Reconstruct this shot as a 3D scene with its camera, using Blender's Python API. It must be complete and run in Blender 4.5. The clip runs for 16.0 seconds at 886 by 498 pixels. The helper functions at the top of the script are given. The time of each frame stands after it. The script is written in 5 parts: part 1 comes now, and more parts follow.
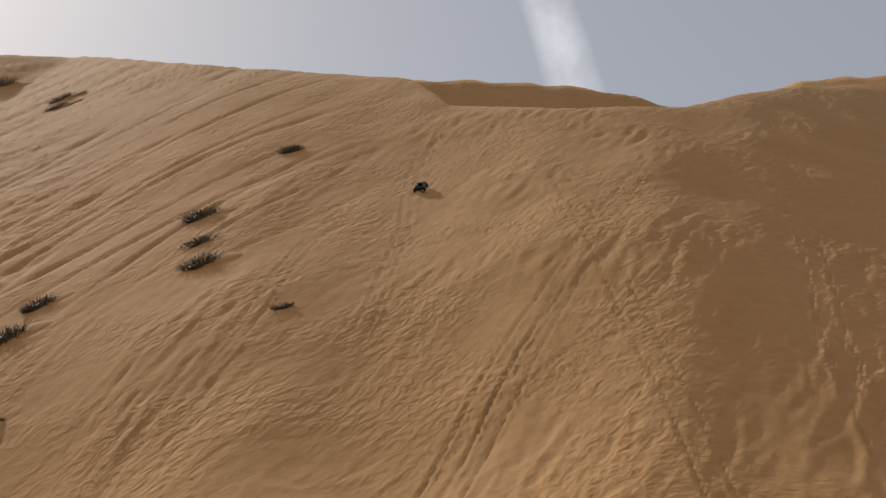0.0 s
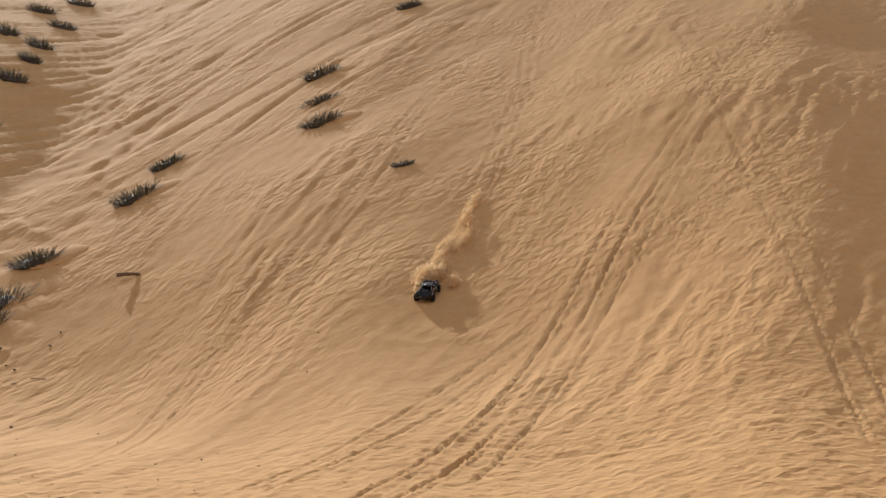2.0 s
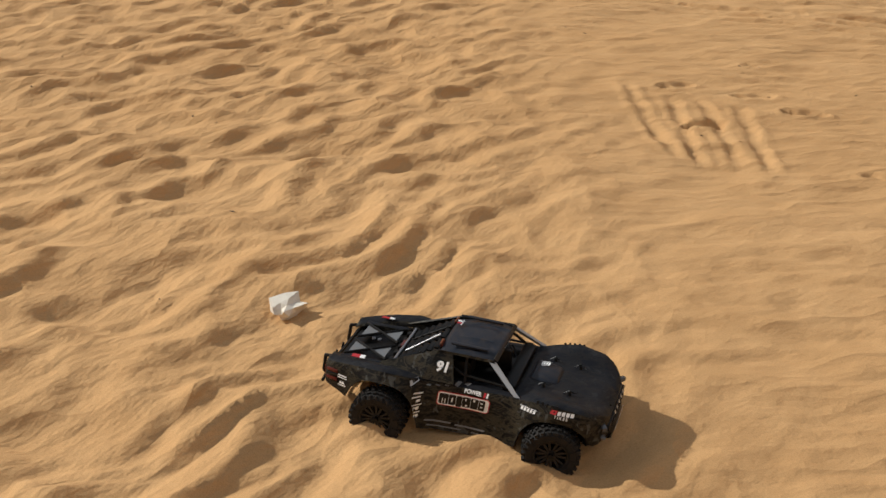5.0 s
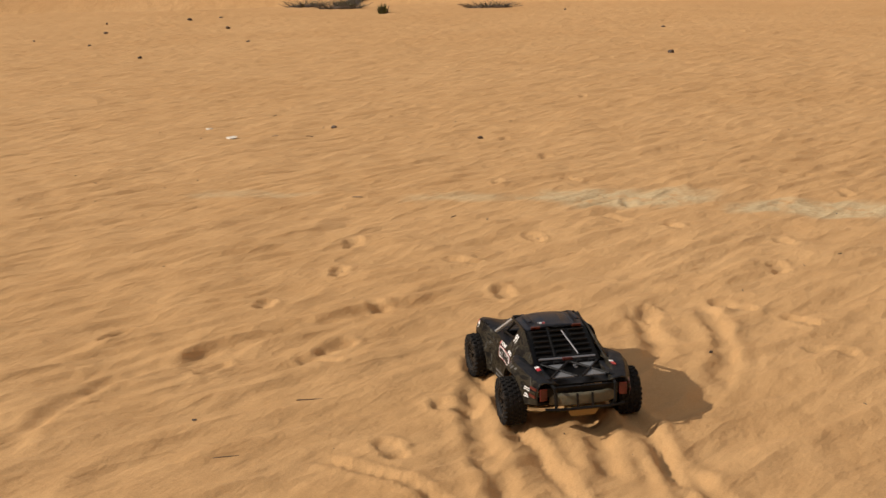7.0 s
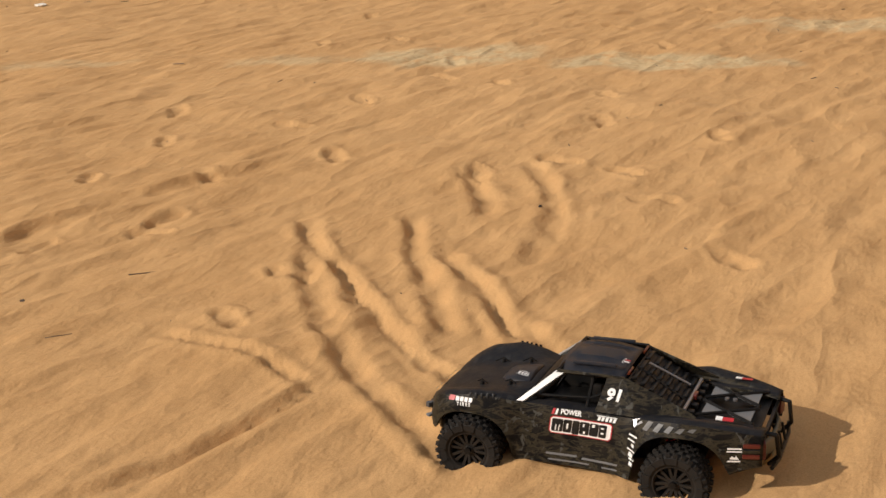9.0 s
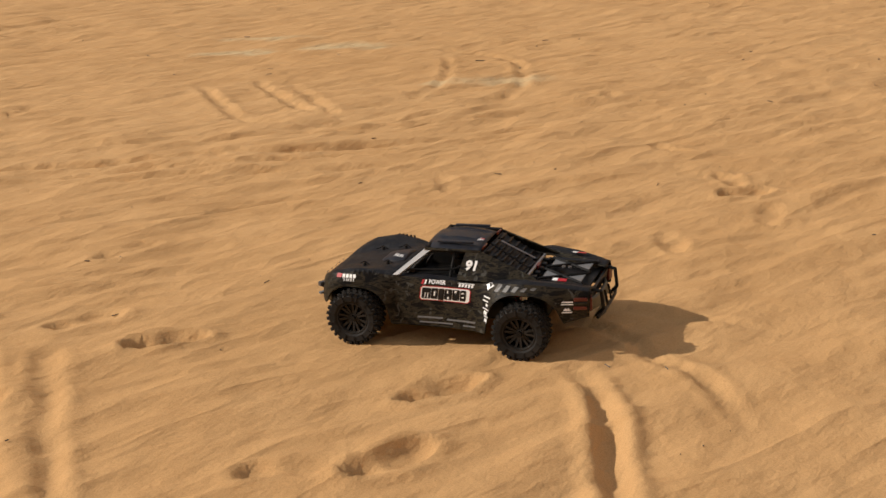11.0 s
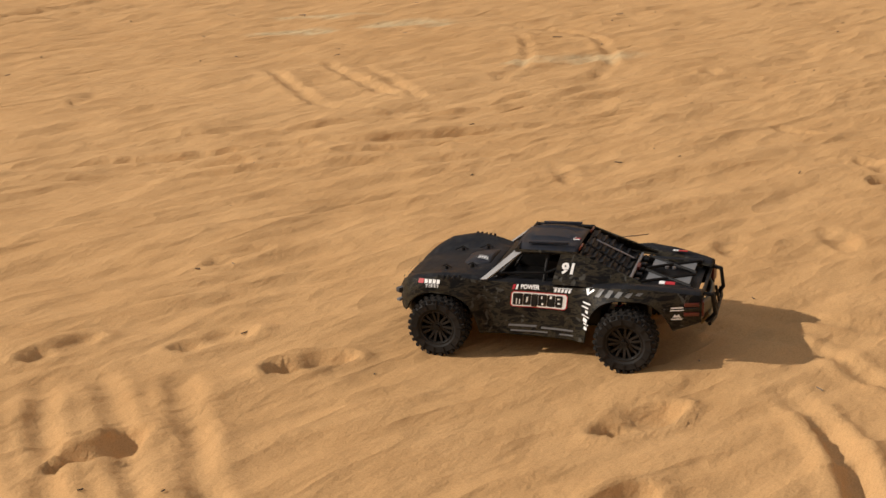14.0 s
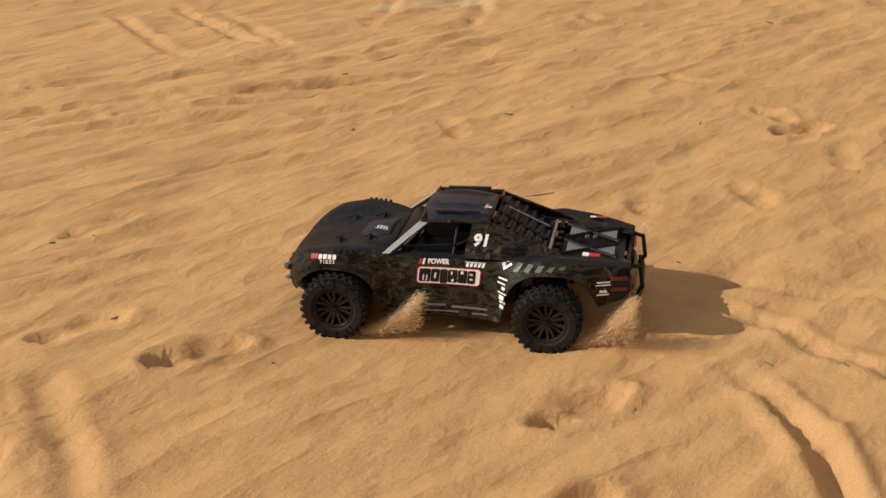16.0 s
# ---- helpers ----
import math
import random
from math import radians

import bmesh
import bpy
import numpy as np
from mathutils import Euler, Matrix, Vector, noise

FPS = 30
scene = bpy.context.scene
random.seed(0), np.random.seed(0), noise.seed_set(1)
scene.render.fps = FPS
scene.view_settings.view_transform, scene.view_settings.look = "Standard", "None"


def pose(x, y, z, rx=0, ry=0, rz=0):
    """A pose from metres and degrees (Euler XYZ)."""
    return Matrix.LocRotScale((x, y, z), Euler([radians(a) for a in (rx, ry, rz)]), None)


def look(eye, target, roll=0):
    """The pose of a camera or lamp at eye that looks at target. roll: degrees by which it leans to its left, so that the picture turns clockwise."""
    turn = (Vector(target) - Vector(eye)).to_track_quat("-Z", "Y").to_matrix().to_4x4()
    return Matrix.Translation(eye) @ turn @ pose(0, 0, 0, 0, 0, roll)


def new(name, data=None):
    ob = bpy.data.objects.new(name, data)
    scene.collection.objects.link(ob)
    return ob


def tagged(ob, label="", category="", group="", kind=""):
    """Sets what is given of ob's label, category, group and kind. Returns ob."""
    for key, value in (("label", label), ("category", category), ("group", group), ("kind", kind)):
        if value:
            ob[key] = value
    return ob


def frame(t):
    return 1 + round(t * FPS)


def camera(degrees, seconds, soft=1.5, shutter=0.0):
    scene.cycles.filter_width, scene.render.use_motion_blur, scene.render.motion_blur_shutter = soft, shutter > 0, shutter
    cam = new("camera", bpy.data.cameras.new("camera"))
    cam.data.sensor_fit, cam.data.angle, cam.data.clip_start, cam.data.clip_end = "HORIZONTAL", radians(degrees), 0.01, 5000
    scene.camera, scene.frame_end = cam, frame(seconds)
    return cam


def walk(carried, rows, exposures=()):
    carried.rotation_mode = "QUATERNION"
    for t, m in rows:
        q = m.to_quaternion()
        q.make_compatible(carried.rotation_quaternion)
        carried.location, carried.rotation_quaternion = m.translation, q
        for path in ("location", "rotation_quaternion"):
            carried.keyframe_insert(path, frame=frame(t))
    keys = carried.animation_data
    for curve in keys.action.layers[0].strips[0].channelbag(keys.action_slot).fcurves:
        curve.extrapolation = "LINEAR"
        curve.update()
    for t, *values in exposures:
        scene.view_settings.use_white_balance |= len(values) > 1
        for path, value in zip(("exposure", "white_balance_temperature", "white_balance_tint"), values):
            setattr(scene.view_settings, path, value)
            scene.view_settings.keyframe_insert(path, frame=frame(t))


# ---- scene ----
EXPO = 0.0
# ---------------------------------------------------------------- camera
cam = camera(40.2, 16.0, soft=1.5)
walk(cam, [
    (0, pose(0.000, 0.000, 1.600, 103.50, -0.00, 0.00)),
    (0.5, pose(0.000, 0.000, 1.600, 101.98, 0.06, 0.29)),
    (1, pose(0.000, 0.000, 1.600, 100.33, -0.52, 0.96)),
    (1.5, pose(0.000, 0.000, 1.600, 98.80, -0.62, 2.10)),
    (2, pose(0.000, 0.000, 1.600, 96.70, -0.73, 5.62)),
    (2.5, pose(0.000, 0.000, 1.600, 90.79, 0.53, 9.16)),
    (3, pose(0.000, 0.000, 1.600, 85.18, 1.13, 12.53)),
    (3.5, pose(0.000, 0.000, 1.600, 81.35, 1.50, 15.68)),
    (4, pose(0.000, 0.000, 1.600, 77.64, 1.96, 15.56)),
    (4.5, pose(0.000, 0.000, 1.600, 69.19, -3.32, 0.46)),
    (4.6, pose(0.000, 0.000, 1.600, 67.96, -3.34, -6.05)),
    (4.7, pose(0.000, 0.000, 1.600, 66.36, -3.12, -14.14)),
    (5.3, pose(0.55, -0.50, 1.50, 67, -1, -55)),
    (5.9, pose(1.70, -1.45, 1.35, 70, 0, -68)),
    (6.4, pose(2.65, -2.25, 1.23, 74.6, 1, -71)),
    (6.8, pose(3.000, -2.500, 1.205, 75.94, 1.37, -70.40)),
    (7, pose(3.000, -2.500, 1.205, 76.54, 1.81, -68.90)),
    (7.5, pose(3.000, -2.500, 1.205, 76.66, 2.33, -68.20)),
    (8, pose(3.000, -2.500, 1.205, 75.69, 2.62, -69.68)),
    (8.5, pose(3.000, -2.500, 1.205, 73.34, 2.46, -73.01)),
    (9, pose(3.000, -2.500, 1.205, 69.79, 1.91, -77.20)),
    (9.2, pose(3.000, -2.500, 1.205, 68.61, 1.95, -77.97)),
    (10.2, pose(2.74, -0.80, 1.14, 70.0, 2, -68)),
    (11.3, pose(2.448, 0.940, 1.092, 71.86, 2.06, -55.22)),
    (11.5, pose(2.455, 0.915, 1.120, 71.79, 2.12, -53.56)),
    (12, pose(2.574, 1.089, 1.113, 71.73, 0.77, -52.98)),
    (12.5, pose(2.531, 1.204, 1.115, 71.18, 0.16, -53.49)),
    (13, pose(2.532, 1.249, 1.124, 70.84, 0.19, -54.35)),
    (13.5, pose(2.566, 1.224, 1.121, 70.97, 0.91, -55.83)),
    (14, pose(2.564, 1.233, 1.086, 70.44, 2.64, -58.23)),
    (14.5, pose(2.574, 1.282, 1.056, 68.30, 3.72, -62.09)),
    (15, pose(2.568, 1.348, 1.049, 68.10, 2.11, -63.94)),
    (15.5, pose(2.646, 1.426, 1.027, 68.28, 0.98, -64.98)),
    (16, pose(2.755, 1.493, 1.024, 67.78, 1.18, -65.73)),
], exposures=[
    (0.0, EXPO - 0.42, 6250, 12), (0.5, EXPO - 0.08, 6250, 12), (1.0, EXPO + 0.02, 6250, 12), (1.5, EXPO + 0.20, 6200, 10), (2.0, EXPO + 0.25, 6000, 10),
    (2.5, EXPO + 0.27, 5600, 8), (3.0, EXPO + 0.20, 5600, 8), (4.0, EXPO + 0.12, 5700, 8), (4.7, EXPO - 0.04, 5850, 8),
    (6.8, EXPO - 0.13, 6480, 13), (9.2, EXPO - 0.09, 6480, 13), (11.3, EXPO - 0.09, 6520, 13), (16.0, EXPO - 0.05, 6520, 13)])

# ---------------------------------------------------------------- sky and sun
SUN_TURN, SUN_HIGH = 32.0, 33.0          # degrees left of +y, degrees above the horizon
world = bpy.data.worlds.new("sky")
scene.world = world
world.use_nodes = True
wn, wl = world.node_tree.nodes, world.node_tree.links
sky = wn.new("ShaderNodeTexSky")
sky.sky_type, sky.sun_disc = "NISHITA", False
sky.sun_elevation, sky.sun_rotation = radians(SUN_HIGH), radians(-SUN_TURN)
sky.air_density, sky.dust_density, sky.ozone_density = 1.0, 1.6, 1.0
haze = wn.new("ShaderNodeMix")                       # a dusty veil over the whole sky
haze.data_type = "RGBA"
haze.inputs[0].default_value = 0.62
haze.inputs[7].default_value = (5.3, 5.1, 4.8, 1)
wl.new(sky.outputs[0], haze.inputs[6])
wl.new(haze.outputs[2], wn["Background"].inputs[0])
wn["Background"].inputs[1].default_value = 0.105
sun = new("sun", bpy.data.lights.new("sun", "SUN"))
sun.data.energy, sun.data.angle, sun.data.color = 4.2, radians(0.6), (1.0, 0.93, 0.82)
sun.matrix_world = look((0, 0, 0), (math.sin(radians(SUN_TURN)) * math.cos(radians(SUN_HIGH)),
                                    -math.cos(radians(SUN_TURN)) * math.cos(radians(SUN_HIGH)), -math.sin(radians(SUN_HIGH))))


# ---------------------------------------------------------------- materials
class Mat:
    """A small helper to write node materials."""

    def __init__(self, name, colour=(0.5, 0.5, 0.5), rough=0.5, metal=0.0):
        self.m = bpy.data.materials.new(name)
        self.m.use_nodes = True
        self.t = self.m.node_tree
        self.b = self.t.nodes["Principled BSDF"]
        self.b.inputs["Base Color"].default_value = (*colour, 1)
        self.b.inputs["Roughness"].default_value = rough
        self.b.inputs["Metallic"].default_value = metal

    def node(self, kind, **values):
        n = self.t.nodes.new("ShaderNode" + kind)
        for k, v in values.items():
            n.inputs[k].default_value = v
        return n

    def link(self, a, b):
        self.t.links.new(a, b)

    def coords(self, scale=(1, 1, 1), turn=0.0, obj=True):
        c = self.node("TexCoord")
        p = self.node("Mapping")
        p.vector_type = "TEXTURE"
        p.inputs["Scale"].default_value = tuple(1 / s for s in scale)
        p.inputs["Rotation"].default_value = (0, 0, radians(turn))
        self.link(c.outputs["Object" if obj else "Generated"], p.inputs[0])
        return p.outputs[0]

    def noise(self, scale, detail=4.0, rough=0.5, where=None, distortion=0.0):
        n = self.node("TexNoise", Scale=scale, Detail=detail, Roughness=rough, Distortion=distortion)
        self.link(where if where is not None else self.coords(), n.inputs["Vector"])
        return n.outputs["Fac"]

    def ramp(self, fac, *stops):
        n = self.node("ValToRGB")
        e = n.color_ramp.elements
        while len(e) < len(stops):
            e.new(0.5)
        for el, (p, c) in zip(e, stops):
            el.position = p
            el.color = (*c, 1) if len(c) == 3 else c
        self.link(fac, n.inputs[0])
        return n.outputs[0]

    def mix(self, fac, a, b, mode="MIX"):
        n = self.t.nodes.new("ShaderNodeMix")
        n.data_type, n.blend_type = "RGBA", mode
        for v, s in ((fac, n.inputs[0]), (a, n.inputs[6]), (b, n.inputs[7])):
            if isinstance(v, (int, float)):
                s.default_value = v
            elif isinstance(v, tuple):
                s.default_value = (*v, 1)
            else:
                self.link(v, s)
        return n.outputs[2]

    def math(self, op, a, b=0.0, c=0.0):
        n = self.t.nodes.new("ShaderNodeMath")
        n.operation = op
        for v, s in zip((a, b, c), n.inputs):
            if isinstance(v, (int, float)):
                s.default_value = v
            else:
                self.link(v, s)
        return n.outputs[0]

    def bump(self, height, distance, strength=1.0, after=None):
        n = self.node("Bump", Distance=distance, Strength=strength)
        self.link(height, n.inputs["Height"])
        if after is not None:
            self.link(after, n.inputs["Normal"])
        self.link(n.outputs[0], self.b.inputs["Normal"])
        return n.outputs[0]

    def colour(self, c):
        self.link(c, self.b.inputs["Base Color"])

    def rough(self, c):
        self.link(c, self.b.inputs["Roughness"])
# ---------------------------------------------------------------- the sand
def smooth(a, b, v):
    k = np.clip((v - a) / (b - a), 0, 1)
    return k * k * (3 - 2 * k)


def gnoise(x, y, seed=0):
    """Gradient noise on arrays, about -1 to 1."""
    xi, yi = np.floor(x).astype(np.int64), np.floor(y).astype(np.int64)
    xf, yf = x - xi, y - yi
    u, v = xf * xf * xf * (xf * (xf * 6 - 15) + 10), yf * yf * yf * (yf * (yf * 6 - 15) + 10)

    def corner(ix, iy, fx, fy):
        h = (ix * 374761393 + iy * 668265263 + seed * 974634777) & 0x7FFFFFFF
        h = ((h ^ (h >> 13)) * 1274126177) & 0x7FFFFFFF
        a = (h ^ (h >> 16)) % 4096 * (2 * np.pi / 4096)
        return np.cos(a) * fx + np.sin(a) * fy
    n00, n10 = corner(xi, yi, xf, yf), corner(xi + 1, yi, xf - 1, yf)
    n01, n11 = corner(xi, yi + 1, xf, yf - 1), corner(xi + 1, yi + 1, xf - 1, yf - 1)
    return 1.5 * ((n00 * (1 - u) + n10 * u) * (1 - v) + (n01 * (1 - u) + n11 * u) * v)


def turned(x, y, degrees_):
    c, s = math.cos(radians(degrees_)), math.sin(radians(degrees_))
    return x * c + y * s, -x * s + y * c


def dune(x, y):
    """The large forms: a flat floor, the dune face ahead of it with its crest, a second ridge behind."""
    r = np.hypot(x, y)
    th = np.degrees(np.arctan2(-x, y))                       # turn from +y to the left
    left = smooth(8, 24, th)
    away = 1 - smooth(-38, -24, th)
    far = np.maximum(away, smooth(60, 110, np.abs(th)))
    nose = y - 0.009 * (x + 5) ** 2 + 0.1 + 0.10 * (x + 2)      # the face bulges towards the floor
    nose = nose - 0.075 * (np.sqrt((x - 2) ** 2 + 16) + x - 2)     # and turns away to the right
    right = smooth(5, -12, th) * (1 - far)
    d = nose * (1 - far) + r * far
    r0 = 9 - 1.5 * right + 70 * far
    r1 = 15 + 3.5 * left - 3 * right + 75 * far
    w = 7 - 3.5 * left + 6 * far
    gentle = 0.2 - 0.06 * left - 0.1 * far
    steep = 0.62 - 0.2 * far
    a = np.clip(d - r0, 0, r1 - r0)
    b = np.clip(d - r1, 0, w)
    c = np.clip(d - r1 - w, 0, None)
    rise = 0.5 * gentle / (r1 - r0) * a * a + gentle * b + 0.5 * (steep - gentle) / w * b * b + steep * c
    # the flank of the next dune, in shade, climbs from a crease on the left
    crease = np.interp(y, [18, 30, 42, 51, 70], [-13.6, -14.9, -16.8, -19.7, -27])
    off = crease - x
    rise = rise + 0.25 * (off + np.sqrt(off * off + 0.15)) * smooth(15, 22, y) * (1 - far)
    crest = np.interp(th, [-180, -75, -45, -30, -21.29, -19.08, -17.79, -15.13, -11.88, -6.09, -0.3, 1.2, 3.0, 5.23, 10.83, 16.24, 21.38, 45, 75, 180],
                      [9, 9, 13, 18.5, 19.8, 20.05, 20.25, 20.18, 19.78, 19.95, 20.25, 21.35, 21.55, 21.65, 21.72, 21.65, 21.21, 21, 10, 9])
    sight = np.tan(np.radians(crest))                        # how steeply the crest is seen from the floor
    over = rise - (2.1 + r * sight)
    z = 2.1 + r * sight - 0.8 * over - 1.8 * np.sqrt(over * over + 0.09)      # a rounded crest
    z = np.minimum(z, 60 * (1 - smooth(100, 170, r)))
    ridge = np.interp(th, [-30, -24, -19.08, -17.5, -16.3, -15.2, -14, -11.61, -8.9, -6.12, -1.02, 1.25, 9], [17, 20.1, 20.54, 20.53, 20.3, 15, 15, 19.8, 20.61, 21.12, 21.49, 21.49, 19])
    rr = 78 + 0.25 * th
    z = np.maximum(z, np.where(r < 140, 1.6 + rr * np.tan(np.radians(ridge)) - np.where(r < rr, 0.85, 0.4) * np.abs(r - rr), -5))
    z = np.maximum(z, 3 * smooth(110, 240, r))
    wave = 0.02 * gnoise(x / 3.1, y / 3.1, 5) * smooth(2, 8, r) + 0.35 * gnoise(x / 17, y / 17, 3) * smooth(22, 32, r) * (1 - smooth(36, 44, r)) * (1 - far)
    return z + wave + 9 * gnoise(x / 130, y / 130, 9) * smooth(120, 300, r)
def sand_material():
    m = Mat("sand", rough=0.95)
    big = m.noise(0.35, 5, 0.55)
    mid = m.noise(4.0, 5, 0.6)
    fine = m.noise(260.0, 3, 0.7)
    tone = m.ramp(big, (0.3, (0.50, 0.285, 0.118)), (0.7, (0.56, 0.335, 0.15)))
    tone = m.mix(0.35, tone, m.ramp(mid, (0.3, (0.43, 0.24, 0.098)), (0.7, (0.60, 0.365, 0.168))))
    grain = m.ramp(fine, (0.3, (0.72, 0.7, 0.66)), (0.5, (1, 1, 1)), (0.72, (1.18, 1.18, 1.15)))
    tone = m.mix(0.55, tone, grain, "MULTIPLY")
    # dry grey silt where the wind has bared the pan
    a = m.node("Attribute")
    a.attribute_name = "silt"
    cake = m.noise(9.0, 6, 0.65)
    silt = m.math("MULTIPLY", a.outputs["Fac"], m.ramp(cake, (0.30, (0, 0, 0)), (0.50, (1, 1, 1))))
    tone = m.mix(silt, tone, m.ramp(m.noise(40, 4), (0.3, (0.47, 0.33, 0.17)), (0.7, (0.58, 0.44, 0.25))))
    m.colour(tone)
    m.b.inputs["Specular IOR Level"].default_value = 0.12
    # fine relief, in metres: grains everywhere, small ripples by region
    def share(name):
        n = m.node("Attribute")
        n.attribute_name = name
        return n.outputs["Fac"]

    def crests(scale, where, detail=2.0):
        n = m.noise(scale, detail, 0.5, where, 0.15)
        return m.math("SUBTRACT", 1.0, m.math("MULTIPLY", m.math("ABSOLUTE", m.math("SUBTRACT", n, 0.5)), 4.0))

    rel = m.math("MULTIPLY", fine, 0.0017)
    rel = m.math("MULTIPLY_ADD", m.noise(60, 3, 0.6), 0.0016, rel)
    a = m.math("MULTIPLY_ADD", crests(4.2, m.coords((0.6, 1, 1), 14), 1.5), 0.019, m.math("MULTIPLY", m.noise(16.0, 3, 0.55, m.coords((0.5, 1, 1), 20)), 0.020))
    rel = m.math("MULTIPLY_ADD", a, share("floor"), rel)
    a = m.math("MULTIPLY_ADD", crests(1.9, m.coords((0.18, 1, 1), 66), 2.0), 0.026, m.math("MULTIPLY", crests(4.5, m.coords((0.25, 1, 1), 60), 1.5), 0.019))
    a = m.math("MULTIPLY", a, m.ramp(m.noise(0.28, 2, 0.5), (0.40, (0.15, 0.15, 0.15)), (0.62, (1, 1, 1))))
    rel = m.math("MULTIPLY_ADD", a, share("face"), rel)
    a = m.math("MULTIPLY_ADD", crests(5.0, m.coords((0.35, 1, 1), -26), 2.0), 0.013, m.math("MULTIPLY", m.noise(15.0, 3, 0.55, m.coords((0.5, 1, 1), -16)), 0.014))
    rel = m.math("MULTIPLY_ADD", a, share("late"), rel)
    m.bump(rel, 1.0, 1.0)
    return m.m


SAND = sand_material()


def near_curve(px, py, pts):
    """Distance of points to an open polyline smoothed by halving, side of it, and way along it (0 to 1)."""
    pts = [Vector(p) for p in pts]
    for _ in range(3):
        cut = [pts[0]]
        for a, b in zip(pts, pts[1:]):
            cut += [a * 0.75 + b * 0.25, a * 0.25 + b * 0.75]
        pts = cut + [pts[-1]]
    best, side, along = np.full(px.shape, 1e9), np.zeros(px.shape), np.zeros(px.shape)
    total = sum((b - a).length for a, b in zip(pts, pts[1:]))
    gone = 0.0
    for a, b in zip(pts, pts[1:]):
        d = b - a
        ln = max(d.length, 1e-6)
        ux, uy = d.x / ln, d.y / ln
        k = np.clip((px - a.x) * ux + (py - a.y) * uy, 0, ln)
        qx, qy = px - a.x - k * ux, py - a.y - k * uy
        q = np.hypot(qx, qy)
        new_best = q < best
        best = np.where(new_best, q, best)
        side = np.where(new_best, np.sign(-qx * uy + qy * ux) * q, side)
        along = np.where(new_best, gone + k, along)
        gone += ln
    return best, side, along, total


def groove(x, y, z, pts, width, depth, rim=0.45, gauge=0.0, tread=0.0, fade=0.25, rough=0.0):
    """Press a wheel's furrow (two, a gauge apart) into the heights z along a line."""
    xs, ys = [p[0] for p in pts], [p[1] for p in pts]
    pad = width * 4 + gauge
    near = np.where((x > min(xs) - pad) & (x < max(xs) + pad) & (y > min(ys) - pad) & (y < max(ys) + pad))[0]
    if not len(near):
        return
    px, py = x[near], y[near]
    wob = 0.25 * width * gnoise(px / 0.16, py / 0.16, 31) + 0.4 * width * gnoise(px / 0.7, py / 0.7, 37)
    d, s, along, total = near_curve(px, py, pts)
    ends = np.clip(along / fade, 0, 1) * np.clip((total - along) / fade, 0, 1)
    out = np.zeros(px.shape)
    for off in ((-gauge / 2, gauge / 2) if gauge else (0.0,)):
        e = (s - off + wob) / width
        dd = np.where((along <= 0) | (along >= total), 9, np.abs(e))
        cut = -np.exp(-(dd / 0.55) ** 4) + rim * np.exp(-((dd - 1.05) / 0.42) ** 2)
        if tread:
            cut = cut + tread * np.exp(-(dd / 0.5) ** 4) * np.sin(along * 2 * np.pi / 0.046 + 2.2 * np.sign(e) * np.abs(e) * 3)
        if rough:
            cut = cut * (1 + rough * gnoise(px / 0.11, py / 0.11, 41)) + rough * 0.55 * gnoise(px / 0.055, py / 0.055, 43) * np.exp(-(dd / 1.3) ** 2)
        out += cut
    z[near] += depth * ends * out


def footprint(x, y, z, fx, fy, turn, size=0.27, depth=0.028):
    near = np.where((np.abs(x - fx) < 0.4) & (np.abs(y - fy) < 0.4))[0]
    if not len(near):
        return
    u, v = turned(x[near] - fx, y[near] - fy, turn)
    u, v = u / size, v / size
    v = v + 0.05 * gnoise(x[near] / 0.09, y[near] / 0.09, 51)
    heel = np.exp(-(((u + 0.30) / 0.19) ** 2 + (v / 0.16) ** 2) ** 3)
    ball = 0.75 * np.exp(-(((u - 0.20) / 0.29) ** 2 + ((v - 0.02) / 0.19) ** 2) ** 3)
    press = np.maximum(np.maximum(heel * 1.15, ball), 0.5 * np.exp(-((u / 0.35) ** 2 + (v / 0.11) ** 2) ** 2))
    rim = np.exp(-((np.hypot(u / 0.56, v / 0.27) - 1.0) / 0.20) ** 2)
    z[near] += depth * (-press + 0.38 * rim * (1 + 0.8 * gnoise(x[near] / 0.12, y[near] / 0.12, 53)))


def far_side(x, y):
    """1 on the flat that the truck crosses later, 0 on the rippled floor before the dune."""
    return smooth(-0.8, 0.8, x - (0.7 * y + 1.1))


def ridged(x, y, seed):
    """Noise with sharp crests, 0 to 1."""
    return 1 - np.clip(np.abs(gnoise(x, y, seed)) * 1.6, 0, 1)


def weights(x, y):
    """How much of the face, the rippled floor and the later flat a place is."""
    r = np.hypot(x, y)
    late = far_side(x, y)
    face = smooth(12.5, 19, r) * (1 - late * (1 - smooth(30, 60, r)))
    return face, (1 - face) * (1 - late), late * (1 - face)


REST = ((6.15, -1.568), (4.774, 2.38))         # where the truck halts


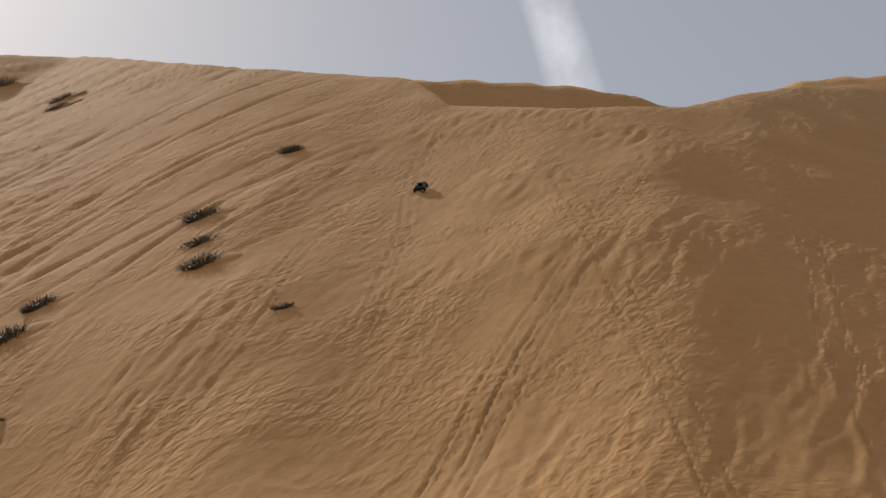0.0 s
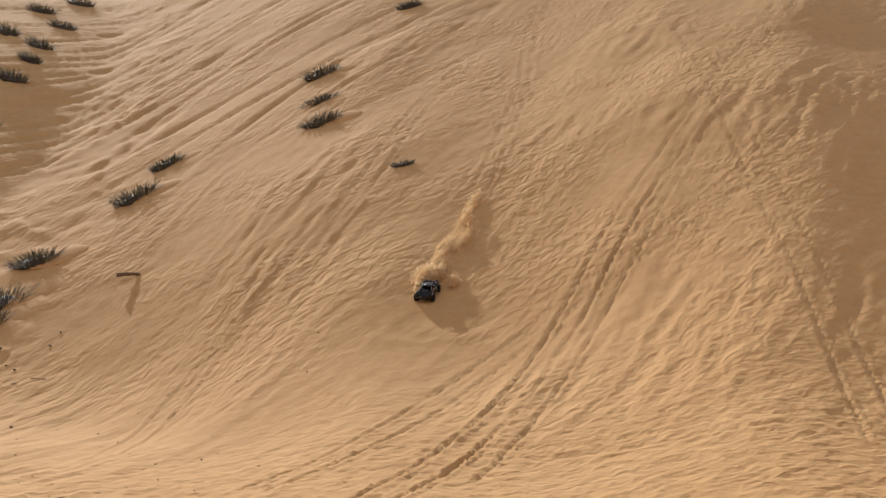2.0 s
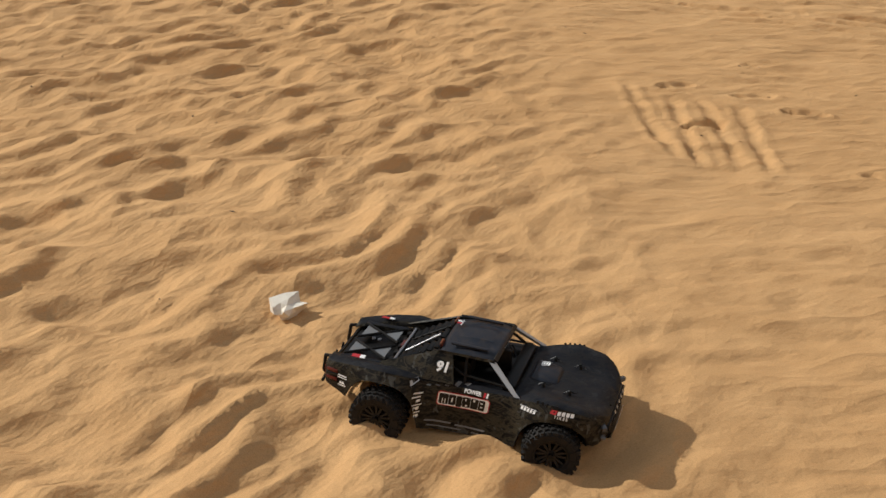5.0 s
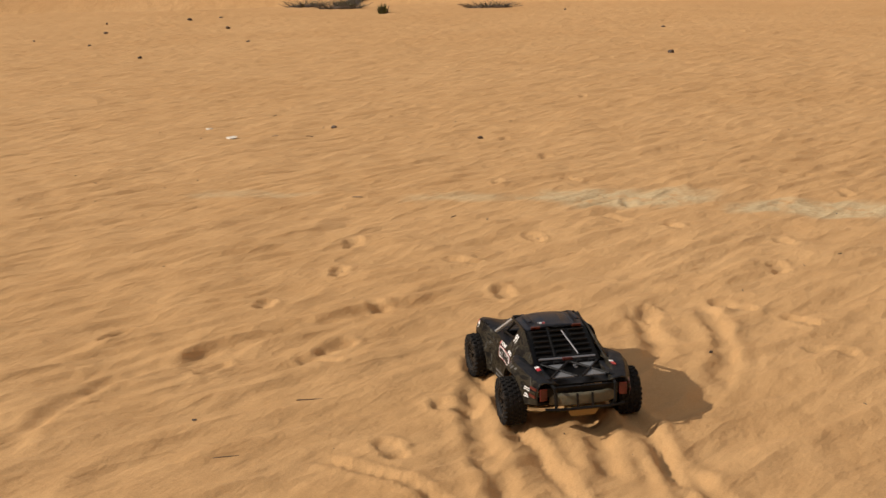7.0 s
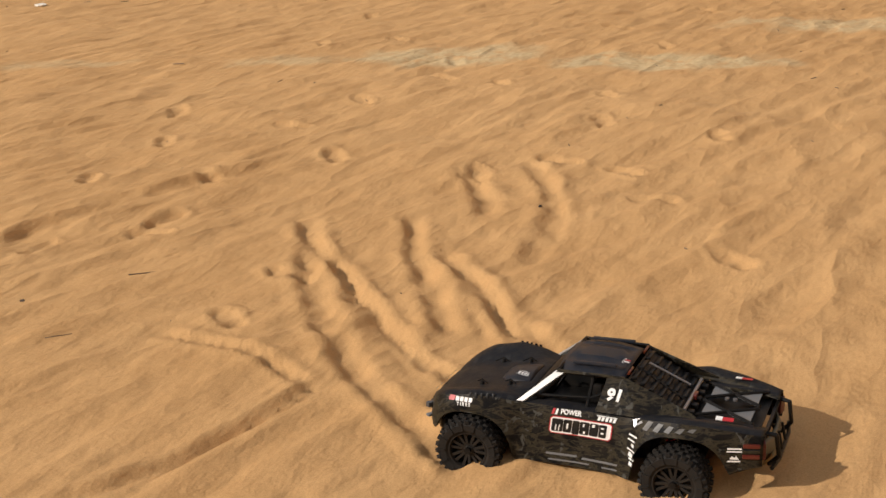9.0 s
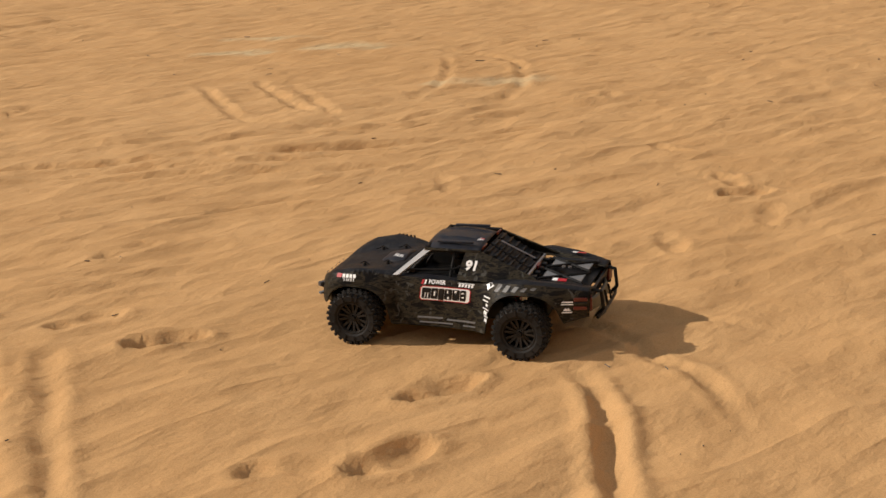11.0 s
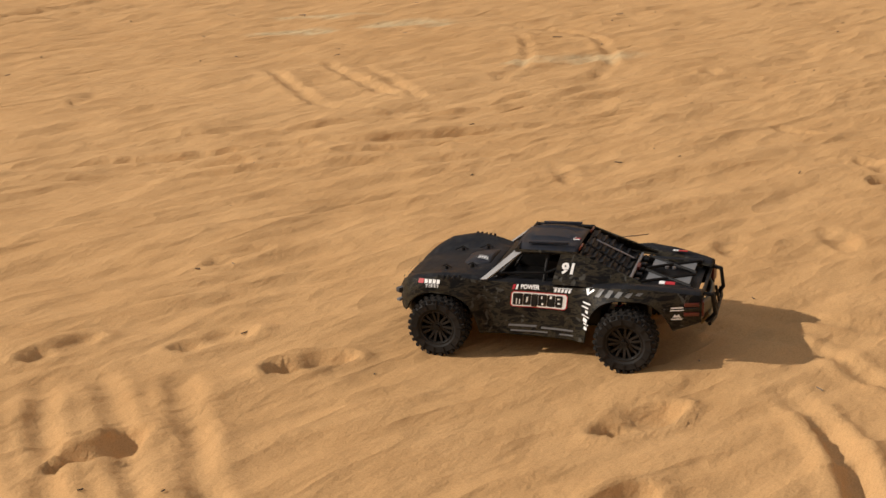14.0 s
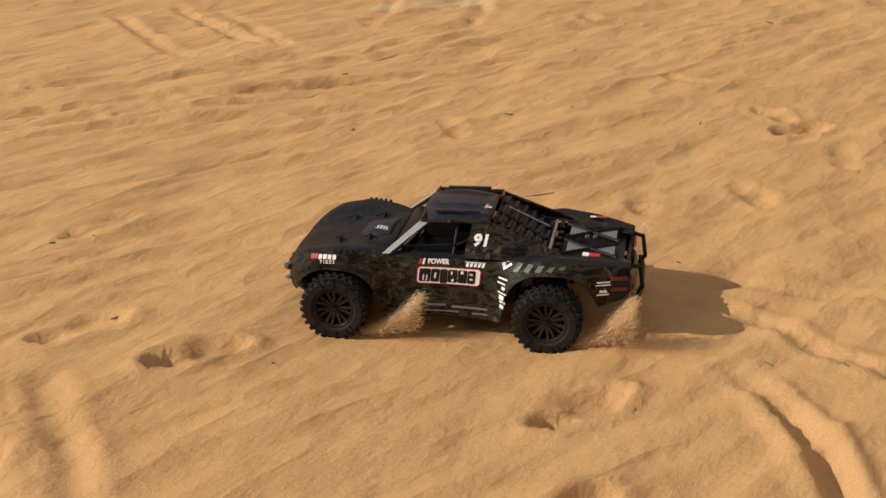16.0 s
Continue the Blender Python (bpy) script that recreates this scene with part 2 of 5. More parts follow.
def relief(x, y):
    """Ripples and lumps on the large forms."""
    r = np.hypot(x, y)
    face, floor, late = weights(x, y)
    z = np.zeros(x.shape)
    # rippled floor: short-crested wind ripples with steep lee sides
    u, v = turned(x, y, 14)
    wu = u + 0.08 * gnoise(u / 0.5, v / 0.5, 11)
    wv = v + 0.10 * gnoise(u / 0.4, v / 0.5, 12) + 0.025 * gnoise(u / 0.16, v / 0.16, 13)
    ph = wv / 0.18 + 0.8 * gnoise(u / 0.75, v / 1.1, 10)
    f = 1 - (ph - np.floor(ph))
    saw = np.where(f < 0.74, f / 0.74, (1 - f) / 0.26)
    patch = smooth(-0.55, 0.30, gnoise(wu / 0.28, wv / 0.22, 14))
    ph = (wv + 0.2 * wu) / 0.13 + 0.7 * gnoise(u / 0.5, v / 0.5, 19)
    f = 1 - (ph - np.floor(ph))
    saw2 = np.where(f < 0.72, f / 0.72, (1 - f) / 0.28) * smooth(-0.35, 0.35, gnoise(wu / 0.34, wv / 0.3, 40))
    near = 1 - smooth(3.0, 6.0, y)
    hollow = floor + 0.9 * face * (1 - smooth(15, 21, r))
    z += hollow * ((0.022 + 0.004 * near) * saw * patch + 0.015 * ridged(wu / 0.28, wv / 0.2, 15) + 0.012 * saw2 + 0.005 * ridged(wu / 0.2, wv / 0.1, 16))
    z += floor * (0.016 * gnoise(u / 0.45, v / 0.3, 17) + 0.050 * near * (ridged(wu / 0.8, wv / 0.5, 18) - 0.5))
    # dune face: short streaks drawn aslant down the slope, soft lumps between
    u, v = turned(x, y, 71)
    wv = v + 0.12 * gnoise(u / 0.9, v / 0.9, 20)
    u2, v2 = turned(x, y, 58)
    mask = smooth(-0.2, 0.55, gnoise(x / 4, y / 5, 25)) * smooth(-16, -4, x + 0.4 * (30 - y))
    z += face * (0.042 * ridged(u / 3.6, wv / 0.5, 21) + 0.020 * ridged(u / 2.0, wv / 0.3, 22)) * (0.05 + mask)
    z += face * (0.024 * ridged(u2 / 1.7, v2 / 0.5, 23) * (0.3 + mask) + 0.009 * gnoise(u2 / 0.6, v2 / 0.3, 24) * (1.1 - mask))
    # scalloped shelves beside the crease, trampled at its foot
    crease = np.interp(y, [18, 30, 42, 51, 70], [-13.6, -14.9, -16.8, -19.7, -27])
    side = np.exp(-((x - crease - 1.5) / 2.2) ** 2) * smooth(19, 23, y)
    ph = (y + 0.25 * x + 0.5 * gnoise(x / 0.9, y / 1.4, 28)) / 1.0
    f = ph - np.floor(ph)
    z += side * 0.11 * np.where(f < 0.8, f / 0.8, (1 - f) / 0.2) * smooth(-0.4, 0.4, gnoise(x / 1.1, y / 0.9, 29))
    trod = np.exp(-(((x + 13.4) / 2.6) ** 2 + ((y - 22.6) / 1.3) ** 2) ** 2)
    z -= trod * 0.16 * smooth(0.1, 0.5, gnoise(x / 0.34, y / 0.42, 30))
    z += face * 0.07 * gnoise(u / 6, v / 2.0, 26)
    # long straight slip lines high on the left
    u, v = turned(x, y, 56)
    lines = np.abs(gnoise(u / 22, v / 1.5, 27))
    z -= face * 0.10 * (1 - smooth(0.0, 0.10, lines)) * smooth(1, 8, -x - 0.1 * (y - 40)) * smooth(30, 36, r)
    # the later flat: low waves, faint ripples
    u, v = turned(x, y, -29)
    wv = v + 0.05 * gnoise(u / 0.6, v / 0.4, 31) + 0.012 * gnoise(u / 0.2, v / 0.16, 39)
    ph = wv / 0.19 + 0.9 * gnoise(u / 1.1, v / 0.6, 32) + 0.3 * gnoise(u / 0.35, v / 0.25, 33)
    rip = ph - np.floor(ph)
    rip = np.where(rip < 0.68, smooth(0, 0.68, rip), smooth(1, 0.68, rip))
    fade = smooth(-0.40, 0.40, gnoise(u / 1.3, v / 0.7, 34))
    ph = (wv + 0.15 * u) / 0.095 + 0.8 * gnoise(u / 0.7, v / 0.35, 45)
    rip2 = ph - np.floor(ph)
    rip2 = np.where(rip2 < 0.7, rip2 / 0.7, (1 - rip2) / 0.3) * smooth(-0.2, 0.4, gnoise(u / 0.55, v / 0.3, 46))
    calm = 1.0
    for px, py in REST:
        calm = calm * (1 - 0.8 * np.exp(-(((x - px) ** 2 + (y - py) ** 2) / 0.16)))
    low = 0.014 * gnoise(u / 0.75, v / 0.42, 35) + 0.009 * gnoise(u / 0.42, v / 0.16, 36) + 0.014 * ridged(u / 0.5, wv / 0.2, 37) * (1 - fade) + 0.0022 * gnoise(u / 0.13, v / 0.07, 38)
    z += late * calm * (0.0135 * fade * rip + 0.0085 * rip2 + low)
    return z


def marks(x, y, z):
    """Wheel furrows and footprints."""
    # old tracks of a small vehicle over the floor and up the dune
    groove(x, y, z, [(-2.6, 3.1), (-1.83, 4.0), (-1.37, 4.66), (-0.74, 5.33)], 0.05, 0.030, gauge=0.34, rough=0.25)
    groove(x, y, z, [(-0.36, 6.15), (0.11, 6.79), (0.6, 7.56), (1.3, 9.2)], 0.045, 0.026, gauge=0.30, rough=0.2)
    groove(x, y, z, [(-4.3, 5.7), (-4.84, 8.8), (-6.0, 13.5)], 0.05, 0.014, gauge=0.34, rough=0.2)
    groove(x, y, z, [(-2.5, 9.0), (-2.3, 11.5), (-2.0, 13.5), (-1.3, 16.1)], 0.050, 0.014, gauge=0.40)
    for line, gauge, deep in (([(-6.7, 17.5), (-6.7, 18.9), (-6.5, 21.1), (-5.3, 24.2), (-4.5, 25.9), (-3.9, 30.9), (-2.8, 34.8)], 0.50, 1.1),
                              ([(-2.2, 13.6), (-1.3, 16.1), (0.0, 20.0), (1.0, 23.1), (2.4, 25.9), (4.0, 29.6), (6.2, 35.3), (8.6, 41.1)], 0.55, 1.2),
                              ([(-1.3, 14.6), (-0.5, 17.4), (0.6, 20.6), (1.6, 23.2), (2.8, 26.2)], 0.5, 0.9),
                              ([(-3.8, 14.5), (-2.7, 16.2), (-1.5, 18.9), (0.0, 20.9), (1.9, 22.3), (3.5, 23.9), (5.6, 27.2), (8.3, 31.1), (11.6, 35.3)], 0.5, 1.0),
                              ([(3.2, 38.4), (3.7, 29.1), (3.8, 24.4), (4.0, 20.0), (3.9, 16.9), (3.8, 14.6)], 0.55, 0.8),
                              ([(12.4, 44.5), (11.8, 42.0), (10.7, 35.5), (8.7, 27.4), (7.7, 23.7), (7.0, 19.0)], 0.6, 1.0),
                              ([(0.3, 42.0), (-0.9, 40.1), (-1.0, 32.7), (-1.6, 27.2), (-1.8, 26.0)], 0.40, 0.9),
                              ([(-4.4, 20.2), (-1.6, 20.5), (1.2, 19.6), (3.3, 18.8)], 0.0, 0.7)):
        groove(x, y, z, line, 0.060, 0.032 * deep, gauge=gauge * 0.85, rim=0.6)
    groove(x, y, z, [(-2.2, 16.2), (-0.2, 15.6), (3.0, 15.3), (6.0, 15.6)], 0.07, 0.022, gauge=0.34)
    # furrows that the truck has dug on the flat
    groove(x, y, z, [(6.40, -1.25), (5.91, -1.44), (5.49, -1.62), (5.18, -1.85), (5.0, -2.05)], 0.052, 0.0095, rim=0.8, rough=0.9, fade=0.06)
    groove(x, y, z, [(6.50, -1.57), (5.95, -1.75), (5.60, -1.87)], 0.052, 0.0095, rim=0.8, rough=0.9, fade=0.06)
    groove(x, y, z, [(7.0, -1.65), (6.75, -1.76), (6.45, -1.84)], 0.055, 0.012, rough=0.7, fade=0.1)
    groove(x, y, z, [(7.12, -1.82), (6.9, -1.96), (6.5, -2.03), (6.1, -2.0)], 0.055, 0.012, rough=0.7, fade=0.1)
    groove(x, y, z, [(6.22, -1.73), (5.76, -1.97), (5.5, -2.18)], 0.05, 0.009, rim=0.7, rough=0.7, fade=0.1)
    groove(x, y, z, [(6.08, -1.46), (5.67, -1.67), (5.36, -1.88)], 0.045, 0.008, rough=0.8, fade=0.1)
    groove(x, y, z, [(4.4, -1.1), (4.78, -1.36), (4.96, -1.51), (5.14, -1.60), (5.34, -1.68)], 0.036, 0.011, rim=0.8, tread=0.35, fade=0.1)
    groove(x, y, z, [(5.53, -1.12), (5.46, -1.39), (5.26, -1.66)], 0.034, 0.009, rim=0.6, tread=0.4, fade=0.1)
    groove(x, y, z, [(6.26, -1.30), (5.87, -1.59), (5.55, -1.77), (5.2, -2.1)], 0.034, 0.008, rim=0.7, tread=0.6, fade=0.1)
    groove(x, y, z, [(6.05, -1.86), (5.6, -2.03), (5.2, -2.25)], 0.034, 0.008, rim=0.7, tread=0.6, fade=0.1)
    groove(x, y, z, [(5.22, -0.41), (5.77, -0.25), (6.29, -0.47), (6.7, -0.72), (7.05, -1.0)], 0.06, 0.011, rough=0.8)
    # round the place where it halts
    for line in ([(3.5, 2.66), (3.68, 2.92), (3.90, 3.26), (4.03, 3.48)], [(3.52, 2.55), (3.73, 2.81), (3.96, 3.08), (4.08, 3.25)],
                 [(3.62, 2.44), (3.82, 2.69), (4.01, 2.92), (4.17, 3.17)], [(3.68, 2.34), (3.89, 2.59), (4.16, 2.90), (4.23, 2.99)]):
        groove(x, y, z, line, 0.042, 0.0085, rim=0.7, rough=0.5, fade=0.12)
    groove(x, y, z, [(6.99, 5.03), (6.55, 4.47), (6.34, 4.10), (6.6, 3.6), (6.91, 3.48), (7.23, 3.41), (7.82, 3.58), (8.36, 3.95), (8.5, 4.76)], 0.05, 0.010, rough=0.7)
    groove(x, y, z, [(7.27, 4.90), (6.75, 4.28), (6.58, 3.93), (6.93, 3.80), (7.31, 3.81), (7.86, 4.05), (8.3, 4.36)], 0.045, 0.010, rough=0.7)
    groove(x, y, z, [(7.25, 4.65), (6.78, 4.13), (6.55, 3.80)], 0.045, 0.008, rough=0.6)
    for line in ([(5.44, 4.72), (5.78, 4.56), (6.19, 4.15)], [(4.89, 4.88), (5.67, 3.99), (6.33, 3.22)], [(5.2, 4.3), (5.7, 3.75), (6.2, 3.1)]):
        groove(x, y, z, line, 0.04, 0.008, gauge=0.16, rough=0.8)
    groove(x, y, z, [(4.05, 1.40), (4.22, 1.54), (4.43, 1.62), (4.56, 1.71), (4.72, 1.86)], 0.042, 0.016, rim=0.8, rough=0.3)
    groove(x, y, z, [(4.55, 1.36), (4.78, 1.58), (4.83, 1.72), (4.95, 1.85), (4.9, 2.2)], 0.036, 0.008, rim=0.6, tread=0.5)
    groove(x, y, z, [(5.1, 1.45), (5.08, 1.75), (5.0, 2.2)], 0.036, 0.007, rim=0.6, tread=0.5)
    groove(x, y, z, [(6.6, 8.0), (7.5, 7.65), (8.6, 7.5)], 0.07, 0.02, gauge=0.34)
    groove(x, y, z, [(5.4, 4.7), (5.9, 4.0), (6.4, 3.5), (7.0, 3.0)], 0.05, 0.010, gauge=0.3, rough=0.7)
    for fx, fy, turn in ((6.25, -0.02, 10), (6.7, -0.34, 20), (6.34, -0.80, -20), (6.79, -0.75, 35), (7.64, -0.25, 15), (7.5, -0.81, 80),
                         (7.1, -1.12, 30), (7.94, -0.98, 40), (10.8, 0.1, 0), (9.73, -1.92, 70), (8.76, -1.21, 20), (6.96, -1.69, 20),
                         (7.12, -1.95, 70), (8.07, -2.03, 30), (7.63, -2.05, 15), (7.0, -2.19, 40), (5.95, -1.35, 60), (7.19, -0.4, 20),
                         (13.3, 0.2, 10), (9.33, -0.77, 40), (9.13, -0.41, 30), (8.25, -1.53, 20), (8.37, -1.24, 60)):
        footprint(x, y, z, fx, fy, turn, 0.18, 0.015)
    for fx, fy, turn in ((6.04, -0.53, 0), (5.63, -1.3, 40), (6.21, -0.8, 80), (11.9, 1.4, 40), (12.6, 1.9, 20), (14.6, 2.4, 30), (16.5, 3.0, 50),
                         (18.2, 3.7, 20), (20.6, 4.5, 40), (24.8, 5.2, 30), (11.4, 0.9, 70), (10.1, -0.4, 20), (9.2, -2.2, 20), (10.4, -2.4, 50),
                         (7.45, -2.5, 10), (6.2, -2.55, 40), (6.7, -2.3, 80)):
        footprint(x, y, z, fx, fy, turn, 0.17, 0.013)
    for fx, fy, turn, deep in ((3.90, 2.87, -19, 0.026), (4.37, 2.74, -37, 0.020), (4.38, 3.02, -28, 0.012), (4.19, 3.30, -14, 0.013), (4.46, 2.03, -30, 0.020),
                               (4.13, 1.94, -24, 0.017), (4.01, 2.08, -56, 0.010), (6.23, 1.95, -43, 0.015), (4.85, 3.35, -20, 0.008), (5.62, 1.97, 30, 0.008),
                               (6.0, 1.8, 10, 0.008), (6.35, 2.05, 40, 0.010), (5.47, 2.2, 10, 0.007), (7.5, 3.0, 20, 0.010), (6.7, 2.4, 60, 0.010), (5.9, 2.9, 30, 0.007), (6.1, 5.3, 0, 0.010)):
        footprint(x, y, z, fx, fy, turn, 0.205, 1.35 * deep)
    return z


def silt_mask(x, y):
    s = np.zeros(x.shape)
    for sx, sy, a, b, turn, k in ((8.85, -1.15, 0.55, 0.22, -82, 1.0), (8.80, -2.25, 0.62, 0.20, -88, 1.0), (8.7, -0.35, 0.3, 0.13, -85, 0.7),
                                  (8.56, 0.83, 0.35, 0.14, -85, 0.55), (8.38, 5.73, 0.30, 0.10, -52, 0.9), (7.91, 5.55, 0.28, 0.09, -52, 0.9),
                                  (8.31, 5.08, 0.34, 0.12, -55, 0.9), (7.46, 3.85, 0.16, 0.09, -50, 0.7), (7.68, 3.60, 0.2, 0.1, -50, 0.7),
                                  (9.9, -3.4, 0.9, 0.24, -90, 0.9), (-0.89, 5.2, 0.16, 0.09, 10, 0.9)):
        u, v = turned(x - sx, y - sy, turn)
        s = np.maximum(s, k * smooth(1.25, 0.55, np.hypot(u / a, v / b) + 0.5 * gnoise(x / 0.22, y / 0.22, 61)))
    return s


def steps(*spans):
    """Sample places from spans of (start, end, step)."""
    out = []
    for a, b, s in spans:
        n = max(1, round((b - a) / s))
        out += [a + (b - a) * i / n for i in range(n)]
    return out


def build_ground():
    cx, cy = -2.0, -6.0
    turn = steps((-180, -108, 3), (-108, -78, 0.3), (-78, -30, 0.080), (-30, 37, 0.115), (37, 44, 0.3), (44, 180, 3))
    grow = [13.0]
    while grow[-1] < 125:
        grow.append(grow[-1] * (1.003 if grow[-1] < 24 else 1.0048 if grow[-1] < 60 else 1.0075))
    far = [grow[-1]]
    while far[-1] < 3900:
        far.append(far[-1] * 1.09)
    reach = steps((0.3, 6.5, 0.15), (6.5, 13.0, 0.0155)) + grow + far[1:]
    a, r = np.meshgrid(np.radians(np.array(turn)), np.array(reach))
    x, y = (cx - r * np.sin(a)).ravel(), (cy + r * np.cos(a)).ravel()
    z = dune(x, y) + relief(x, y)
    marks(x, y, z)
    nt, nr = len(turn), len(reach)
    i, j = np.meshgrid(np.arange(nr - 1), np.arange(nt), indexing="ij")
    k = (j + 1) % nt
    quads = np.stack([i * nt + j, (i + 1) * nt + j, (i + 1) * nt + k, i * nt + k], -1).reshape(-1, 4)[:, ::-1]
    # close the middle
    mid = len(x)
    x, y, z = np.append(x, cx), np.append(y, cy), np.append(z, dune(np.array([cx]), np.array([cy]))[0])
    tri = np.stack([np.full(nt, mid), np.arange(nt), (np.arange(nt) + 1) % nt], -1)
    me = bpy.data.meshes.new("ground")
    me.vertices.add(len(x))
    me.vertices.foreach_set("co", np.stack([x, y, z], -1).ravel().astype(np.float32))
    loops = np.concatenate([quads.ravel(), tri.ravel()]).astype(np.int32)
    me.loops.add(len(loops))
    me.loops.foreach_set("vertex_index", loops)
    me.polygons.add(len(quads) + len(tri))
    starts = np.concatenate([np.arange(len(quads)) * 4, len(quads) * 4 + np.arange(len(tri)) * 3]).astype(np.int32)
    me.polygons.foreach_set("loop_start", starts)
    me.polygons.foreach_set("use_smooth", np.ones(len(starts), bool))
    me.update(calc_edges=True)
    at = me.attributes.new("silt", "FLOAT", "POINT")
    at.data.foreach_set("value", silt_mask(x, y).astype(np.float32))
    shares = weights(x, y)
    shares = (shares[0], shares[1] + 0.8 * shares[0] * (1 - smooth(15, 22, np.hypot(x, y))), shares[2])
    for name, values in zip(("face", "floor", "late"), shares):
        me.attributes.new(name, "FLOAT", "POINT").data.foreach_set("value", values.astype(np.float32))
    me.materials.append(SAND)
    me.validate()
    return tagged(new("ground", me), "orange wind-rippled desert sand with wheel tracks and footprints", "sand", kind="structure")


ground = build_ground()


def height(x, y):
    """Sand level at one place, with all its marks."""
    ax, ay = np.array([float(x)]), np.array([float(y)])
    z = dune(ax, ay) + relief(ax, ay)
    marks(ax, ay, z)
    return float(z[0])


def base(x, y):
    return float(dune(np.array([float(x)]), np.array([float(y)]))[0])
# ---------------------------------------------------------------- mesh helpers
def part(name, bm, material, parent=None, label="", flat=False):
    """Link a bmesh as one mesh object under a thing or part."""
    bmesh.ops.recalc_face_normals(bm, faces=bm.faces)
    me = bpy.data.meshes.new(name)
    bm.to_mesh(me)
    bm.free()
    if not flat:
        me.polygons.foreach_set("use_smooth", [True] * len(me.polygons))
        me.set_sharp_from_angle(angle=radians(32))
    me.materials.append(material)
    ob = new(name, me)
    ob.parent = parent
    return tagged(ob, label)


def box(bm, size, m=Matrix(), bevel=0.0):
    made = bmesh.ops.create_cube(bm, size=1, matrix=m @ Matrix.Diagonal((*size, 1)))["verts"]
    if bevel:
        edges = {e for v in made for e in v.link_edges}
        bmesh.ops.bevel(bm, geom=list(edges), offset=bevel, segments=2, affect="EDGES", profile=0.6)
    return bm


def bar(bm, a, b, r=0.004, n=8):
    a, b = Vector(a), Vector(b)
    m = Matrix.Translation((a + b) / 2) @ (b - a).to_track_quat("Z", "Y").to_matrix().to_4x4()
    bmesh.ops.create_cone(bm, cap_ends=True, segments=n, radius1=r, radius2=r, depth=(b - a).length, matrix=m)
    return bm


def tube(bm, pts, r=0.004, n=8):
    for a, b in zip(pts, pts[1:]):
        bar(bm, a, b, r, n)
    for p in pts[1:-1]:
        bmesh.ops.create_icosphere(bm, subdivisions=1, radius=r * 1.02, matrix=Matrix.Translation(p))
    return bm


def lathe(bm, profile, n=40, closed=False):
    """Turn (radius, y) points about the y axis."""
    rings = []
    for i in range(n):
        a = 2 * math.pi * i / n
        rings.append([bm.verts.new((r * math.cos(a), y, r * math.sin(a))) for r, y in profile])
    k = len(profile)
    for i in range(n):
        p, q = rings[i], rings[(i + 1) % n]
        for j in range(k if closed else k - 1):
            bm.faces.new((p[j], p[(j + 1) % k], q[(j + 1) % k], q[j]))
    return bm


def panel(bm, corners, thick=0.003):
    """A flat plate through its corners, given its thickness along their normal."""
    pts = [Vector(c) for c in corners]
    n = (pts[1] - pts[0]).cross(pts[-1] - pts[0]).normalized() * thick / 2
    top, low = [bm.verts.new(p + n) for p in pts], [bm.verts.new(p - n) for p in pts]
    bm.faces.new(top)
    bm.faces.new(low[::-1])
    for i in range(len(pts)):
        j = (i + 1) % len(pts)
        bm.faces.new((top[i], low[i], low[j], top[j]))
    return bm


# ---------------------------------------------------------------- truck materials
def camo_material():
    m = Mat("camouflage_shell", rough=0.4)
    streak = m.noise(34, 6, 0.68, m.coords((0.55, 1, 1.6), 28), 0.6)
    blot = m.noise(42, 4, 0.6, m.coords((1, 1, 0.8), -20), 0.8)
    dust = m.noise(60, 6, 0.7)
    c = m.ramp(streak, (0.42, (0.004, 0.004, 0.004)), (0.45, (0.020, 0.017, 0.012)), (0.53, (0.040, 0.033, 0.020)), (0.545, (0.007, 0.007, 0.006)), (0.62, (0.010, 0.009, 0.008)), (0.66, (0.034, 0.029, 0.019)))
    c = m.mix(m.ramp(blot, (0.60, (0, 0, 0)), (0.63, (1, 1, 1))), c, (0.060, 0.058, 0.050))
    c = m.mix(m.math("MULTIPLY", m.ramp(dust, (0.45, (0, 0, 0)), (0.8, (1, 1, 1))), 0.06), c, (0.22, 0.15, 0.08))
    # upward faces go clean blue-black, the sky's bluish sheen put into the colour
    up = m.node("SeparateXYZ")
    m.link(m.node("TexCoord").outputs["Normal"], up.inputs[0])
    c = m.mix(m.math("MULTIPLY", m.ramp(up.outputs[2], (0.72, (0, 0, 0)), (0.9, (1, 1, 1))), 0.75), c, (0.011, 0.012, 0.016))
    m.colour(c)
    m.b.inputs["Specular IOR Level"].default_value = 0.10
    m.rough(m.math("MULTIPLY_ADD", dust, 0.30, 0.34))
    m.bump(dust, 0.0006, 0.4)
    return m.m


def plain(name, colour, rough, metal=0.0, dusty=0.12, grit=0.0005):
    m = Mat(name, colour, rough, metal)
    if max(colour) < 0.05:
        m.b.inputs["Specular IOR Level"].default_value = 0.18
    d = m.noise(55, 6, 0.7)
    m.colour(m.mix(m.math("MULTIPLY", m.ramp(d, (0.42, (0, 0, 0)), (0.8, (1, 1, 1))), dusty), colour, (0.30, 0.195, 0.10)))
    m.rough(m.math("MULTIPLY_ADD", d, 0.3, max(rough - 0.15, 0.05)))
    m.bump(d, grit, 0.4)
    return m.m


